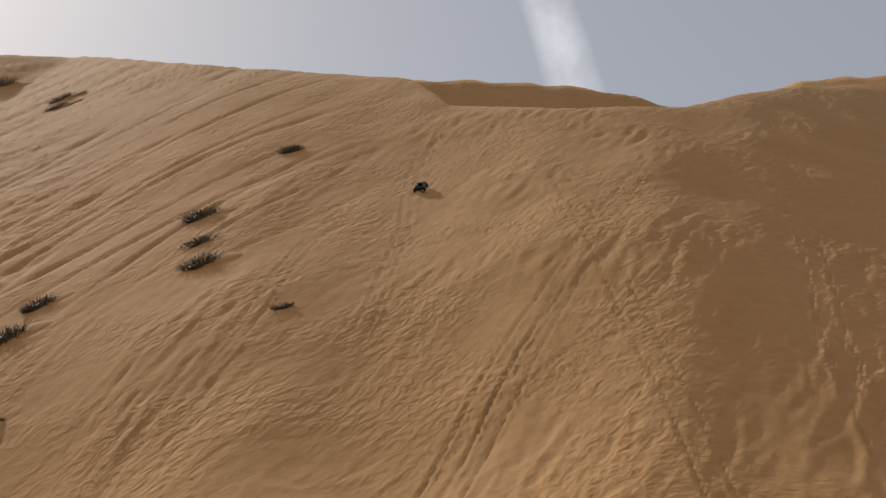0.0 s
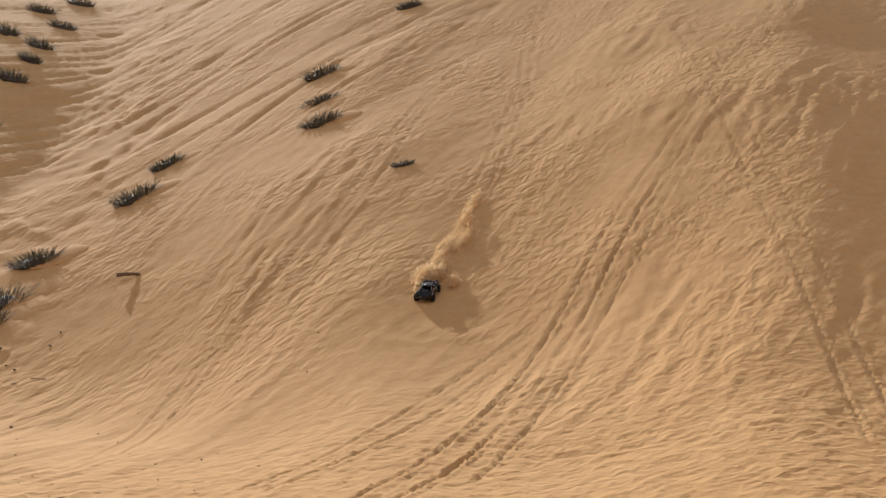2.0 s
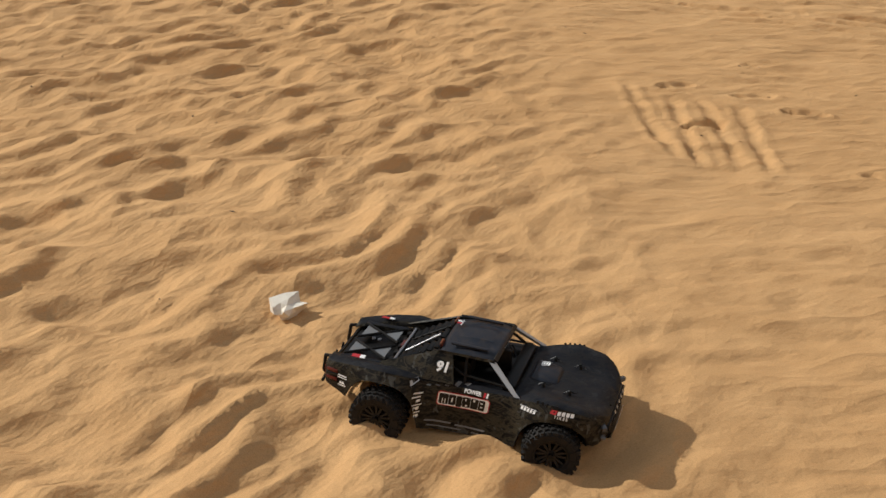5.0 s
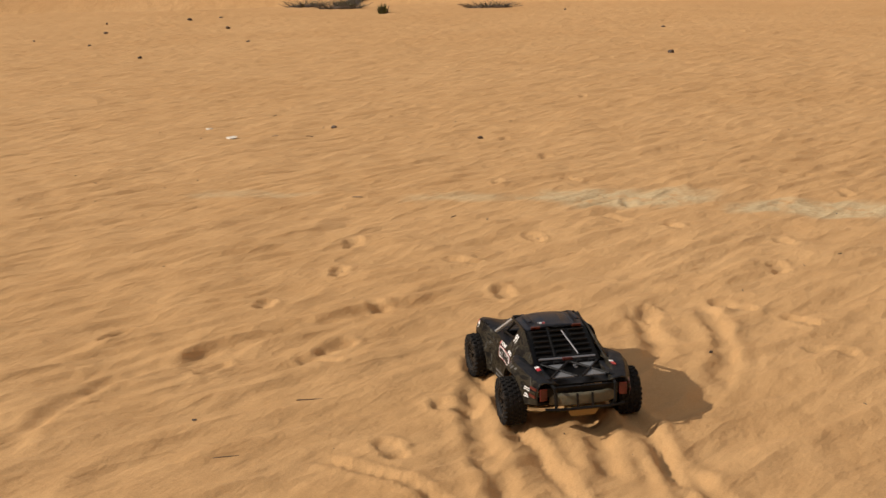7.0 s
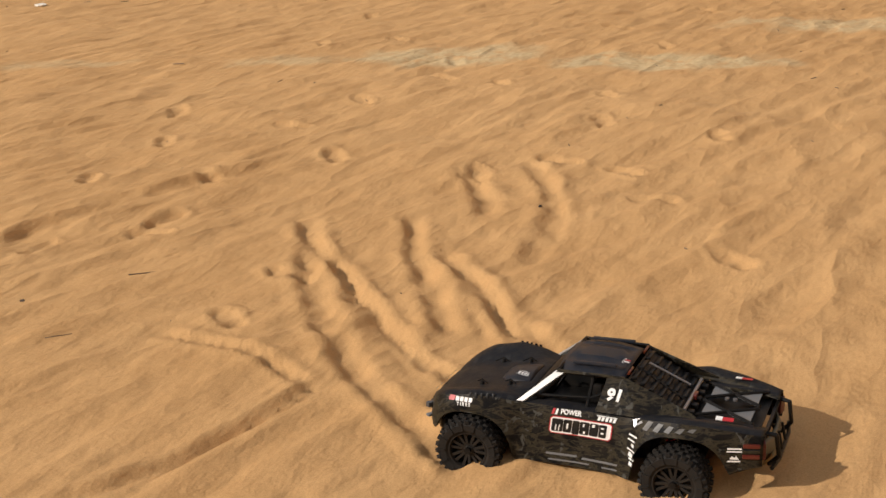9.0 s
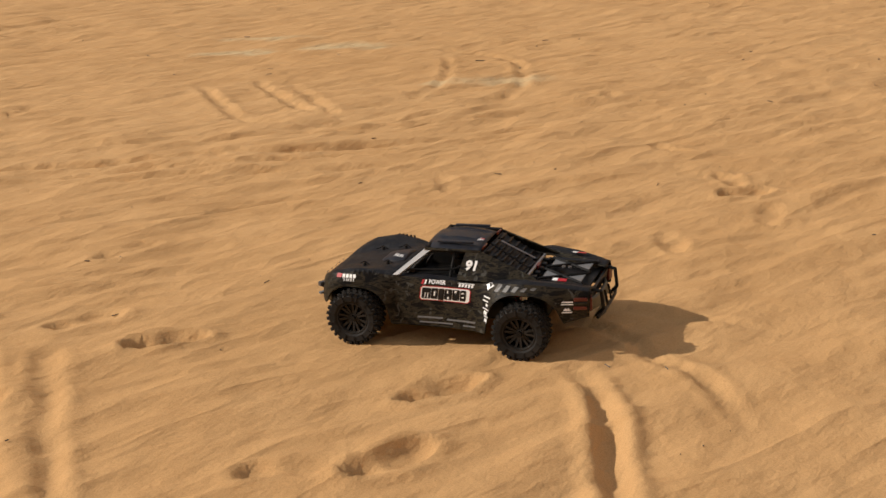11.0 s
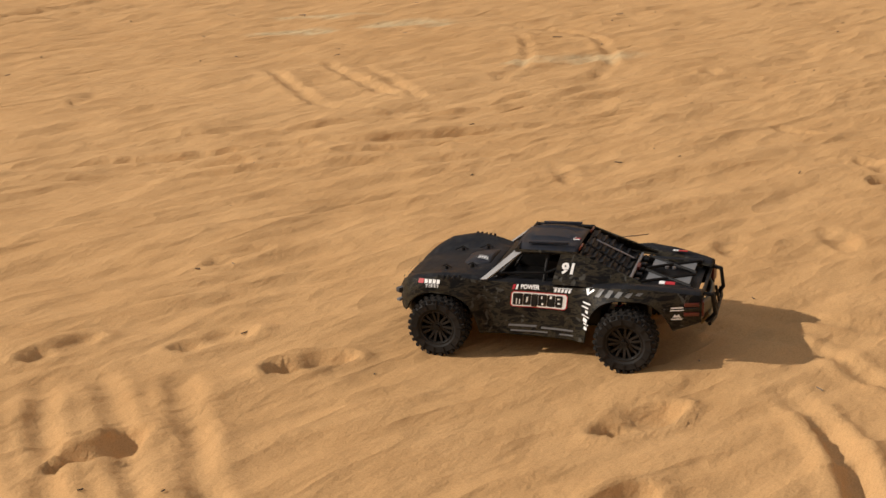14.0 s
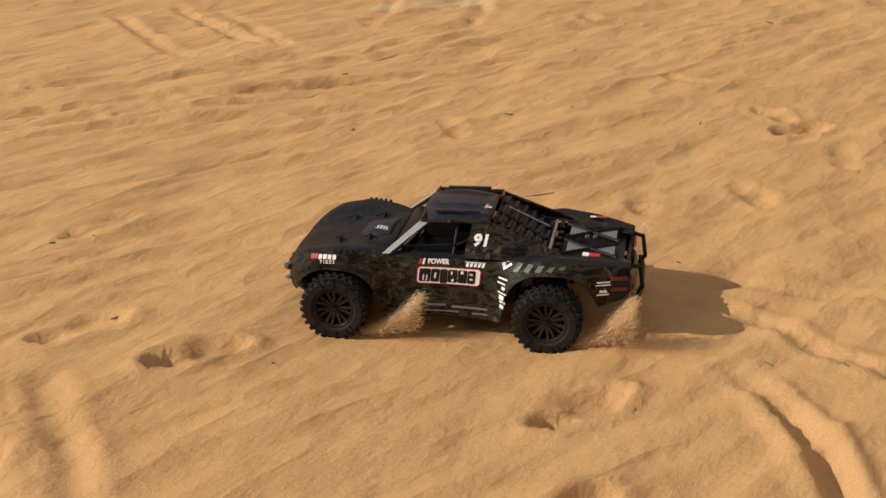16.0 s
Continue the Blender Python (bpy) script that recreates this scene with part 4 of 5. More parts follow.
        box(bm, (0.11, 0.020, 0.016), pose(-0.268, s * 0.088, 0.152), 0.004)
        part("bed_rail", bm, CAMO, bed)
        bm = bmesh.new()
        box(bm, (0.030, 0.011, 0.0012), pose(-0.273, s * 0.101, 0.1725, s * -10))
        lab = part("bed_label", bm, RED, t, "red and white label")
        bm = bmesh.new()
        box(bm, (0.012, 0.0112, 0.0014), pose(-0.262, s * 0.101, 0.1727, s * -10))
        part("label_panel", bm, WHITE, lab)
    for k in range(5):
        bm = bmesh.new()
        box(bm, (0.014, 0.016, 0.012), pose(-0.203, -0.064 + 0.032 * k, 0.158), 0.003)
        part("bed_fitting", bm, BLACK, bed)
    for dx in (-0.257, -0.272):
        bm = bmesh.new()
        lathe(bm, [(0.0022, 0), (0.0042, 0), (0.0042, 0.004), (0.0022, 0.004)], 14, True)
        part("bed_bolt", art(bm, Matrix.Translation((dx, -0.002, 0.166)) @ pose(0, 0, 0, 90)), STEEL, bed)

    # tail
    bm = bmesh.new()
    panel(bm, [(-0.340, -0.100, 0.142), (-0.340, 0.100, 0.142), (-0.336, 0.104, 0.118), (-0.336, -0.104, 0.118)], 0.006)
    part("tailgate", bm, BLACK, t)
    bm = bmesh.new()
    rows_ = [[(-0.352 + 0.02 * abs(q) ** 3 + dx, 0.088 * q, z) for q in (-1, -0.9, -0.5, 0, 0.5, 0.9, 1)] for dx, z in ((0.0, 0.128), (-0.004, 0.120), (-0.004, 0.098), (0.006, 0.092))]
    cab_panel(bm, rows_)
    thicken(part("rear_bumper", bm, OLIVE, t, "scuffed olive rear bumper panel"), 0.006)
    bm = bmesh.new()
    tube(bm, [(-0.33, 0.085, 0.150), (-0.362, 0.080, 0.146), (-0.368, 0.078, 0.105), (-0.350, 0.074, 0.084)], 0.0042)
    tube(bm, [(-0.33, -0.085, 0.150), (-0.362, -0.080, 0.146), (-0.368, -0.078, 0.105), (-0.350, -0.074, 0.084)], 0.0042)
    tube(bm, [(-0.360, 0.105, 0.092), (-0.366, 0.06, 0.090), (-0.366, -0.06, 0.090), (-0.360, -0.105, 0.092)], 0.004)
    bar(bm, (-0.366, 0.02, 0.09), (-0.358, 0.02, 0.128), 0.003)
    bar(bm, (-0.366, -0.02, 0.09), (-0.358, -0.02, 0.128), 0.003)
    part("bumper_bars", bm, BLACK, t, "black tubular rear bumper")
    bm = bmesh.new()
    panel(bm, [(-0.352, -0.045, 0.088), (-0.352, 0.045, 0.088), (-0.335, 0.032, 0.060), (-0.335, -0.032, 0.060)], 0.004)
    part("rear_skid_plate", bm, TAN, t, "sand-caked yellow-brown skid plate")
    for s in (1, -1):
        for k in range(3):
            bm = bmesh.new()
            box(bm, (0.030, 0.005, 0.0072), pose(-0.326, s * (side_of(-0.326, 0.120 + 0.0095 * k) + 0.0005), 0.1200 + 0.0095 * k, 0, 0, s * 16), 0.001)
            part("tail_lamp", bm, LAMP_RED if k != 1 else CAMO, t, "red slatted tail lamp")
        bm = bmesh.new()
        box(bm, (0.006, 0.020, 0.032), pose(-0.3445, s * 0.106, 0.126, 0, 0, s * 14), 0.002)
        part("rear_lamp", bm, LAMP_RED, t, "dark red tail lamp")

    # running gear
    bm = bmesh.new()
    box(bm, (0.44, 0.10, 0.016), pose(0, 0, 0.050), 0.004)
    box(bm, (0.26, 0.13, 0.045), pose(0, 0, 0.072), 0.008)
    box(bm, (0.05, 0.05, 0.05), pose(FRONT_AXLE, 0, 0.07), 0.006)
    box(bm, (0.05, 0.05, 0.05), pose(REAR_AXLE, 0, 0.07), 0.006)
    part("chassis", bm, BLACK, t, "dusty black chassis")
    for ax in (FRONT_AXLE, REAR_AXLE):
        for s in (1, -1):
            bm = bmesh.new()
            panel(bm, [(ax + 0.035, s * 0.045, 0.055), (ax + 0.012, s * 0.128, 0.056), (ax - 0.012, s * 0.128, 0.056), (ax - 0.035, s * 0.045, 0.055)], 0.007)
            part("suspension_arm", bm, BLACK, t)
            bm = bmesh.new()
            bar(bm, (ax, s * 0.03, 0.07), (ax, s * 0.14, 0.066), 0.0045)
            part("drive_shaft", bm, STEEL, t)
            bm = bmesh.new()
            x0 = ax + (0.022 if ax > 0 else 0.024)
            bar(bm, (x0, s * 0.112, 0.060), (x0, s * 0.096, 0.138), 0.0045)
            shock = part("shock_absorber", bm, BLACK, t)
            bm = bmesh.new()
            p0, p1 = Vector((x0, s * 0.110, 0.074)), Vector((x0, s * 0.098, 0.134))
            pts = []
            for k in range(49):
                a = 2 * math.pi * k / 8
                c = p0.lerp(p1, k / 48)
                pts.append(c + Vector((0.0085 * math.cos(a), 0.0085 * math.sin(a), 0)))
            for a_, b_ in zip(pts, pts[1:]):
                bar(bm, a_, b_, 0.0013, 5)
            part("spring", bm, RED if ax < 0 else BLACK, shock, "red coil spring" if ax < 0 else "")

    # wheels
    tyre = {s: None for s in (1, -1)}
    wheels = []
    for ax in (FRONT_AXLE, REAR_AXLE):
        for s in (1, -1):
            w = part("wheel", lathe(bmesh.new(), [(0.0005, -0.006), (0.016, -0.006), (0.016, 0.010), (0.0005, 0.010)], 20), BLACK, t, "knobbly tyre on a dark spoked rim")
            if tyre[s] is None:
                tyre[s] = [part("tyre", tyre_mesh(), RUBBER, w, flat=True), part("rim", rim_mesh(s), RIM, w, "black many-spoked rim"), part("wheel_nut", nut_mesh(s), BLACK, w)]
            else:
                for o in tyre[s]:
                    c = new(o.name.split(".")[0], o.data)
                    c.parent = w
                    tagged(c, o.get("label", ""))
            w.location = (ax, s * 0.158, AXLE_HIGH)
            wheels.append((w, ax, s))

    # print on both flanks
    for left in (True, False):
        sg = 1 if left else -1
        bm = bmesh.new()
        oblong(bm, 0, 0, 0.122, 0.0345, 0.1, 0.005)
        on_side("logo_border", bm, RED, t, -0.010, 0.1245, left, 0.0010, "thin red border")
        bm = bmesh.new()
        oblong(bm, 0, 0, 0.118, 0.031, 0.1, 0.004)
        plate = on_side("logo_plate", bm, WHITE, t, -0.010, 0.1245, left, 0.0014, "white sponsor plate with black blocks")
        bm = bmesh.new()
        for k, (w, h, dy) in enumerate(((0.0215, 0.0255, 0), (0.0165, 0.0255, 0), (0.0140, 0.0275, -0.001), (0.0185, 0.0255, 0), (0.0175, 0.0255, 0), (0.0150, 0.0255, 0))):
            oblong(bm, -0.0455 + (0, 0.0198, 0.0358, 0.0528, 0.0716, 0.0886)[k], dy, w, h, 0.1, 0.002)
        on_side("logo_mark", bm, INK, t, -0.010, 0.1245, left, 0.0018)
        bm = bmesh.new()
        for k, (dx, dy, w, h) in enumerate(((-0.0485, -0.005, 0.002, 0.012), (-0.042, -0.005, 0.002, 0.012), (-0.0258, 0, 0.0035, 0.011), (0.007, -0.008, 0.004, 0.005), (0.0255, 0.008, 0.005, 0.006), (0.0425, 0.0055, 0.006, 0.003), (0.0425, -0.004, 0.006, 0.003), (0.006, 0.006, 0.003, 0.006))):
            oblong(bm, dx, dy, w, h, 0.15)
        on_side("logo_inlay", bm, WHITE, t, -0.010, 0.1245, left, 0.0022)
        on_side("print", lettering("POWER", 0.0115, 0.0, 0.0004), WHITE, t, 0.010, 0.1505, left, 0.0012)
        bm = bmesh.new()
        oblong(bm, -0.003, 0, 0.005, 0.010, 0.25)
        on_side("print", bm, RED, t, 0.041, 0.1500, left, 0.0012)
        bm = bmesh.new()
        oblong(bm, 0.0035, 0, 0.004, 0.010, 0.25)
        for k in range(5):
            oblong(bm, 0.086 + 0.0075 * k, -0.002, 0.005, 0.0065, 0.3)
        oblong(bm, 0.101, 0.0026, 0.040, 0.0012)
        on_side("print", bm, WHITE, t, 0.041, 0.1500, left, 0.0012)
        # front fender: red and white bars over the word
        bm = bmesh.new()
        oblong(bm, -0.0215, 0, 0.013, 0.0085, 0.25)
        on_side("print", bm, RED, t, 0.222, 0.1585, left, 0.0012, turn=-4 * sg)
        bm = bmesh.new()
        for k in range(4):
            oblong(bm, -0.0095 + 0.0095 * k, -0.0005, 0.0072, 0.0078, 0.1)
        on_side("print", bm, WHITE, t, 0.222, 0.1585, left, 0.0012, turn=-4 * sg)
        on_side("print", lettering("T I R E S", 0.0085, 0.0, 0.0002), WHITE, t, 0.217, 0.1495, left, 0.0012, turn=-6 * sg)
        # race number on the quarter panel
        num = lettering("91", 0.031, 0.15, 0.0014)
        a, b, c = Vector((-0.036, sg * 0.1235, 0.160)), Vector((-0.112, sg * 0.124, 0.160)), Vector((-0.068, sg * 0.0893, 0.2185))
        ex = (b - a).normalized() * (1 if left else -1)
        up = (c - (a + b) / 2)
        up = (up - ex * up.dot(ex)).normalized()
        nn = ex.cross(up)
        o = (a + b) / 2 * 0.5 + c * 0.5 + nn * 0.0032 + ex * (-0.003 * sg)
        part("race_number", art(num, Matrix.Translation(o) @ Matrix((ex, up, nn)).transposed().to_4x4()), WHITE, t, "white race number", flat=True)
        # small white marks behind the door and on the tail
        bm = bmesh.new()
        for k, (w, h) in enumerate(((0.018, 0.003), (0.016, 0.0028), (0.007, 0.006), (0.018, 0.0025), (0.010, 0.008), (0.012, 0.003), (0.008, 0.007))):
            oblong(bm, (0.001, -0.002, 0.002, 0, -0.001, 0.001, 0)[k], 0.026 - 0.0085 * k, w, h, 0.2)
        on_side("print", bm, WHITE, t, -0.113, 0.105, left, 0.0012)
        bm = bmesh.new()
        oblong(bm, 0, 0.010, 0.024, 0.0028, 0.1)
        oblong(bm, 0, 0.005, 0.026, 0.0022, 0.1)
        shape(bm, [(-0.008, -0.009), (0.009, -0.010), (0.003, -0.002), (0.001, -0.006), (-0.004, -0.003)])
        oblong(bm, 0.0, -0.013, 0.022, 0.003, 0.2)
        on_side("print", bm, WHITE, t, -0.298, 0.124, left, 0.0012)
        # pale swept stripes on the rear fender and sill
        bm = bmesh.new()
        shape(bm, [(-0.010, -0.006), (0.004, 0.006), (0.0, 0.008), (-0.012, 0.004)])
        for k in range(5):
            shape(bm, [(0.016 + 0.021 * k, -0.010 + 0.003 * k), (0.026 + 0.021 * k, -0.010 + 0.0025 * k), (0.036 + 0.020 * k, 0.006), (0.026 + 0.020 * k, 0.006)])
        on_side("fender_stripe", bm, STRIPE, t, -0.115, 0.158, left, 0.0010, "grey swept stripes")
        bm = bmesh.new()
        shape(bm, [(-0.008, -0.008), (0.008, 0.004), (0.002, 0.008), (-0.012, 0.003)])
        on_side("fender_flash", bm, CHROME, t, -0.122, 0.154, left, 0.0013)
        bm = bmesh.new()
        for dx, dy, w, h in ((-0.045, 0.002, 0.06, 0.004), (0.03, 0.0, 0.07, 0.004), (-0.03, -0.009, 0.08, 0.003), (0.05, -0.010, 0.03, 0.003)):
            oblong(bm, dx, dy, w, h, 0.5)
        on_side("sill_stripe", bm, GREY, t, -0.02, 0.066, left, 0.0010, "worn grey sill stripes")
    # roof print
    bm = lettering("POWER", 0.0075)
    part("roof_mark", art(bm, Matrix.Translation((-0.066, 0.036, 0.2330)) @ pose(0, 0, 0, 0, -2, -90 + 180)), WHITE, t, flat=True)
    bm = bmesh.new()
    oblong(bm, -0.004, 0.009, 0.006, 0.011, 0.2)
    part("roof_mark", art(bm, Matrix.Translation((-0.064, 0.036, 0.2332)) @ pose(0, 0, 0, 0, -2, 90)), RED, t, flat=True)
    bm = bmesh.new()
    oblong(bm, 0.005, 0.009, 0.006, 0.011, 0.2)
    part("roof_mark", art(bm, Matrix.Translation((-0.064, 0.036, 0.2332)) @ pose(0, 0, 0, 0, -2, 90)), WHITE, t, flat=True)
    return t, wheels


truck, wheels = build_truck()
# ---------------------------------------------------------------- shrubs, twigs and litter
def leaf_material(name, a, b):
    m = Mat(name, rough=0.7)
    n = m.node("NewGeometry")
    m.colour(m.ramp(n.outputs["Random Per Island"], (0.0, a), (1.0, b)))
    return m.m


BLADE = leaf_material("dry_olive_blades", (0.045, 0.042, 0.020), (0.115, 0.098, 0.045))
GREEN = leaf_material("green_blades", (0.055, 0.075, 0.018), (0.12, 0.14, 0.035))
TWIG = leaf_material("grey_brown_twigs", (0.055, 0.038, 0.025), (0.14, 0.10, 0.065))
STONE = leaf_material("dark_brown_stones", (0.035, 0.022, 0.014), (0.10, 0.065, 0.04))
DRIFT = plain("weathered_wood", (0.13, 0.085, 0.05), 0.8, dusty=0.3, grit=0.002)
PAPER = plain("crumpled_white_paper", (0.72, 0.66, 0.55), 0.8, dusty=0.25, grit=0.002)


def blade(bm, root, tip, width, bend):
    """One bent blade of three lengths."""
    root, tip = Vector(root), Vector(tip)
    side = (tip - root).cross(Vector((0, 0, 1)))
    side = side.normalized() * width if side.length > 1e-6 else Vector((width, 0, 0))
    last = None
    for k in range(4):
        f = k / 3
        p = root.lerp(tip, f) + Vector((0, 0, bend * math.sin(math.pi * f)))
        w = side * (1 - 0.85 * f)
        pair = (bm.verts.new(p - w), bm.verts.new(p + w))
        if last:
            bm.faces.new((last[0], last[1], pair[1], pair[0]))
        last = pair


def tuft(bm, rnd, n, width, high, blade_w, lean=(0, 0)):
    for _ in range(n):
        a = rnd.uniform(0, 2 * math.pi)
        r = width * 0.42 * math.sqrt(rnd.random())
        root = (r * math.cos(a), r * math.sin(a) * 0.6, -0.03)
        o = rnd.uniform(0.2, 1.0)
        h = high * rnd.uniform(0.35, 1.0) * (1 - 0.5 * (r / (width * 0.42)) ** 2)
        tip = (root[0] + o * width * 0.30 * math.cos(a + rnd.uniform(-0.9, 0.9)) + lean[0] * h, root[1] + o * width * 0.22 * math.sin(a + rnd.uniform(-0.9, 0.9)) + lean[1] * h, h)
        blade(bm, root, tip, blade_w, rnd.uniform(0.0, 0.3) * h)


def settle(bm, x, y):
    """Let a low thing's mesh follow the slope round its place."""
    px, py = np.array([v.co.x for v in bm.verts]), np.array([v.co.y for v in bm.verts])
    dz = dune(x + px, y + py) - base(x, y)
    for v, d in zip(bm.verts, dz):
        v.co.z += float(d)
    return bm


def shrub(x, y, width, high, seed, material=None, label="low dry olive desert shrub half buried in sand", blade_w=0.011, n=330, drift=True, turn=16):
    rnd = random.Random(seed)
    s = tagged(new("desert_shrub"), label, "shrub", "shrubs on the dune")
    s.location = (x, y, height(x, y) + 0.01)
    aim = Matrix.Rotation(radians(turn + rnd.uniform(-8, 8)), 4, "Z") @ Matrix.Diagonal((1.1, 0.8, 1, 1))
    bm = bmesh.new()
    tuft(bm, rnd, n, width * 0.9, high * 0.85, blade_w, (-0.3, 0.0))
    part("foliage", settle(art(bm, aim), x, y), material or BLADE, s)["kind"] = "stuff"
    bm = bmesh.new()
    for _ in range(60):
        a = rnd.uniform(0, 2 * math.pi)
        r = width * 0.45 * math.sqrt(rnd.random())
        bar(bm, (r * math.cos(a) * 0.6, r * math.sin(a) * 0.4, -0.04), (r * math.cos(a) * 1.25, r * math.sin(a) * 0.8, high * rnd.uniform(0.1, 0.6)), 0.005, 4)
    part("brushwood", settle(art(bm, aim), x, y), TWIG, s)["kind"] = "stuff"
    bm = bmesh.new()
    bmesh.ops.create_icosphere(bm, subdivisions=3, radius=1, matrix=Matrix.Diagonal((0.30 * width, 0.22 * width, 0.20 * high, 1)))
    for v in bm.verts:
        v.co *= 1 + 0.35 * noise.noise(v.co * 7 + Vector((seed, 0, 0))) + 0.15 * noise.noise(v.co * 22)
    part("litter_mound", settle(art(bm, aim), x, y), STONE, s, "dark mound of dead stems")
    if drift:
        bm = bmesh.new()
        bmesh.ops.create_icosphere(bm, subdivisions=3, radius=1, matrix=Matrix.Translation((0.30 * width, 0.12 * width, -0.03)) @ Matrix.Diagonal((0.60 * width, 0.42 * width, 0.22 * high, 1)))
        for v in bm.verts:
            v.co.z *= 1 + 0.2 * noise.noise(v.co * 3)
        part("sand_drift", settle(art(bm, aim), x, y), SAND, s, "tongue of sand drifted against the stems")
    return s


for i, (x, y, w, h) in enumerate(((-7.27, 35.1, 1.2, 0.46), (-6.79, 32.9, 1.05, 0.34), (-6.38, 31.05, 1.1, 0.46), (-5.43, 41.2, 1.0, 0.34), (-20.9, 62.4, 1.4, 0.5),
                                  (-20.4, 60.4, 1.3, 0.35), (-28.5, 73.5, 2.2, 1.0), (-10.64, 31.3, 0.95, 0.36), (-10.87, 29.6, 1.2, 0.52), (-12.29, 27.1, 1.2, 0.42),
                                  (-12.47, 25.43, 1.7, 0.42), (-12.3, 24.56, 1.3, 0.40))):
    shrub(x, y, w, h, 100 + i)
# on the shaded flank
for i, (x, y, w, h) in enumerate(((-19.17, 39.7, 1.3, 0.6), (-20.25, 44.1, 1.3, 0.55), (-21.04, 47.9, 1.3, 0.5), (-19.6, 41.9, 1.0, 0.5), (-22.5, 53.0, 1.5, 0.6), (-22.97, 50.0, 1.4, 0.6),
                                  (-17.04, 31.2, 0.7, 0.3), (-18.27, 35.8, 1.3, 0.55), (-18.28, 34.2, 1.2, 0.5), (-18.0, 33.1, 1.2, 0.45), (-22.2, 45.0, 1.4, 0.6), (-20.6, 39.0, 1.3, 0.5))):
    shrub(x, y, w, h, 120 + i, label="dark dry desert shrub on a shaded sand slope", drift=False, turn=0, blade_w=0.009)
shrub(-3.69, 27.4, 0.55, 0.14, 140, n=120, label="small flat straw-coloured tuft of dry grass", drift=False)
# at the far side of the flat
for i, (x, y, w, h) in enumerate(((33.9, 13.6, 1.3, 0.34), (32.7, 11.9, 1.5, 0.28), (31.8, 7.4, 1.4, 0.26), (34.6, 12.6, 1.0, 0.3))):
    shrub(x, y, w, h, 160 + i, label="sprawling dry brown shrub at the edge of the flat", blade_w=0.010, n=150, drift=False, turn=-60)
shrub(29.8, 9.4, 0.5, 0.30, 170, GREEN, "small bright green tuft of grass on the sand", 0.010, 160, False, 0)


def lump(name, x, y, size, material, label, category, group, seed, lift=0.25, flat_=0.6, turn=0.0, rough_=0.35):
    """A stone, clod or crumpled scrap."""
    rnd = random.Random(seed)
    bm = bmesh.new()
    bmesh.ops.create_icosphere(bm, subdivisions=2, radius=0.5)
    off = Vector((rnd.uniform(0, 50), rnd.uniform(0, 50), 0))
    for v in bm.verts:
        v.co *= 1 + rough_ * noise.noise(v.co * 2.3 + off) + 0.5 * rough_ * noise.noise(v.co * 6 + off)
        v.co.z *= flat_
    bmesh.ops.scale(bm, vec=(size, size * rnd.uniform(0.55, 0.85), size), verts=bm.verts)
    ob = part(name, bm, material, None, flat=rough_ > 0.6)
    ob.location = (x, y, height(x, y) + size * flat_ * lift)
    ob.rotation_euler = (0, 0, radians(turn) if turn else rnd.uniform(0, 6))
    return tagged(ob, label, category, group)


for i, (x, y, s) in enumerate(((22.7, 12.1, 0.09), (24.2, 10.3, 0.11), (19.4, 10.0, 0.07), (17.2, 7.5, 0.07), (27.5, 13.3, 0.12), (28.4, 13.0, 0.10), (11.1, 1.54, 0.05),
                               (17.9, 0.31, 0.10), (5.63, -0.72, 0.014), (10.9, 0.31, 0.04), (20.5, 7.7, 0.07), (6.57, -1.96, 0.016), (20.5, 12.0, 0.06), (23.5, 1.5, 0.07), (26.0, 14.5, 0.08), (30.0, 5.0, 0.1))):
    lump("stone", x, y, s, STONE, "small dark brown stone lying on the sand", "stone", "stones on the flat", 300 + i)
lump("sand_clod", -1.92, 3.74, 0.055, STONE, "small dark clod in a wheel furrow", "clod", "", 330, 0.3, 0.8)
lump("paper_scrap", 1.66, 2.40, 0.11, PAPER, "crumpled dirty-white rag half buried in sand", "litter", "litter on the sand", 331, 0.3, 0.55, 20, 0.9)
lump("paper_scrap", 10.54, 2.09, 0.11, PAPER, "flattened scrap of white paper on the sand", "litter", "litter on the sand", 332, 0.2, 0.22, 40, 0.9)
lump("paper_scrap", 10.9, 2.5, 0.05, PAPER, "tiny scrap of white paper on the sand", "litter", "litter on the sand", 333, 0.2, 0.3, 10, 0.9)


def twig(x, y, length, thick, turn, label, seed, branches=0, arch=0.0):
    rnd = random.Random(seed)
    bm = bmesh.new()
    z = thick * 0.6
    pts = [(length * (k / 4 - 0.5), rnd.uniform(-0.05, 0.05) * length, z + arch * math.sin(math.pi * k / 4)) for k in range(5)]
    rings = []
    for k, p in enumerate(pts):
        r = thick * (1 - 0.14 * k)
        rings.append([bm.verts.new((p[0], p[1] + r * math.cos(a), p[2] + r * math.sin(a))) for a in (0, 1.05, 2.09, 3.14, 4.19, 5.24)])
    for p, q in zip(rings, rings[1:]):
        for k in range(6):
            bm.faces.new((p[k], p[(k + 1) % 6], q[(k + 1) % 6], q[k]))
    bm.faces.new(rings[0][::-1])
    bm.faces.new(rings[-1])
    for _ in range(branches):
        p = Vector(pts[rnd.randrange(1, 4)])
        bar(bm, p, p + Vector((rnd.uniform(-0.3, 0.3) * length, rnd.uniform(-0.2, 0.2) * length, rnd.uniform(0, 0.12) * length)), thick * 0.55, 5)
    ob = part("twig", bm, DRIFT, None)
    ob.location = (x, y, height(x, y))
    ob.rotation_euler = (0, 0, radians(turn))
    return tagged(ob, label, "twig", "twigs on the sand")


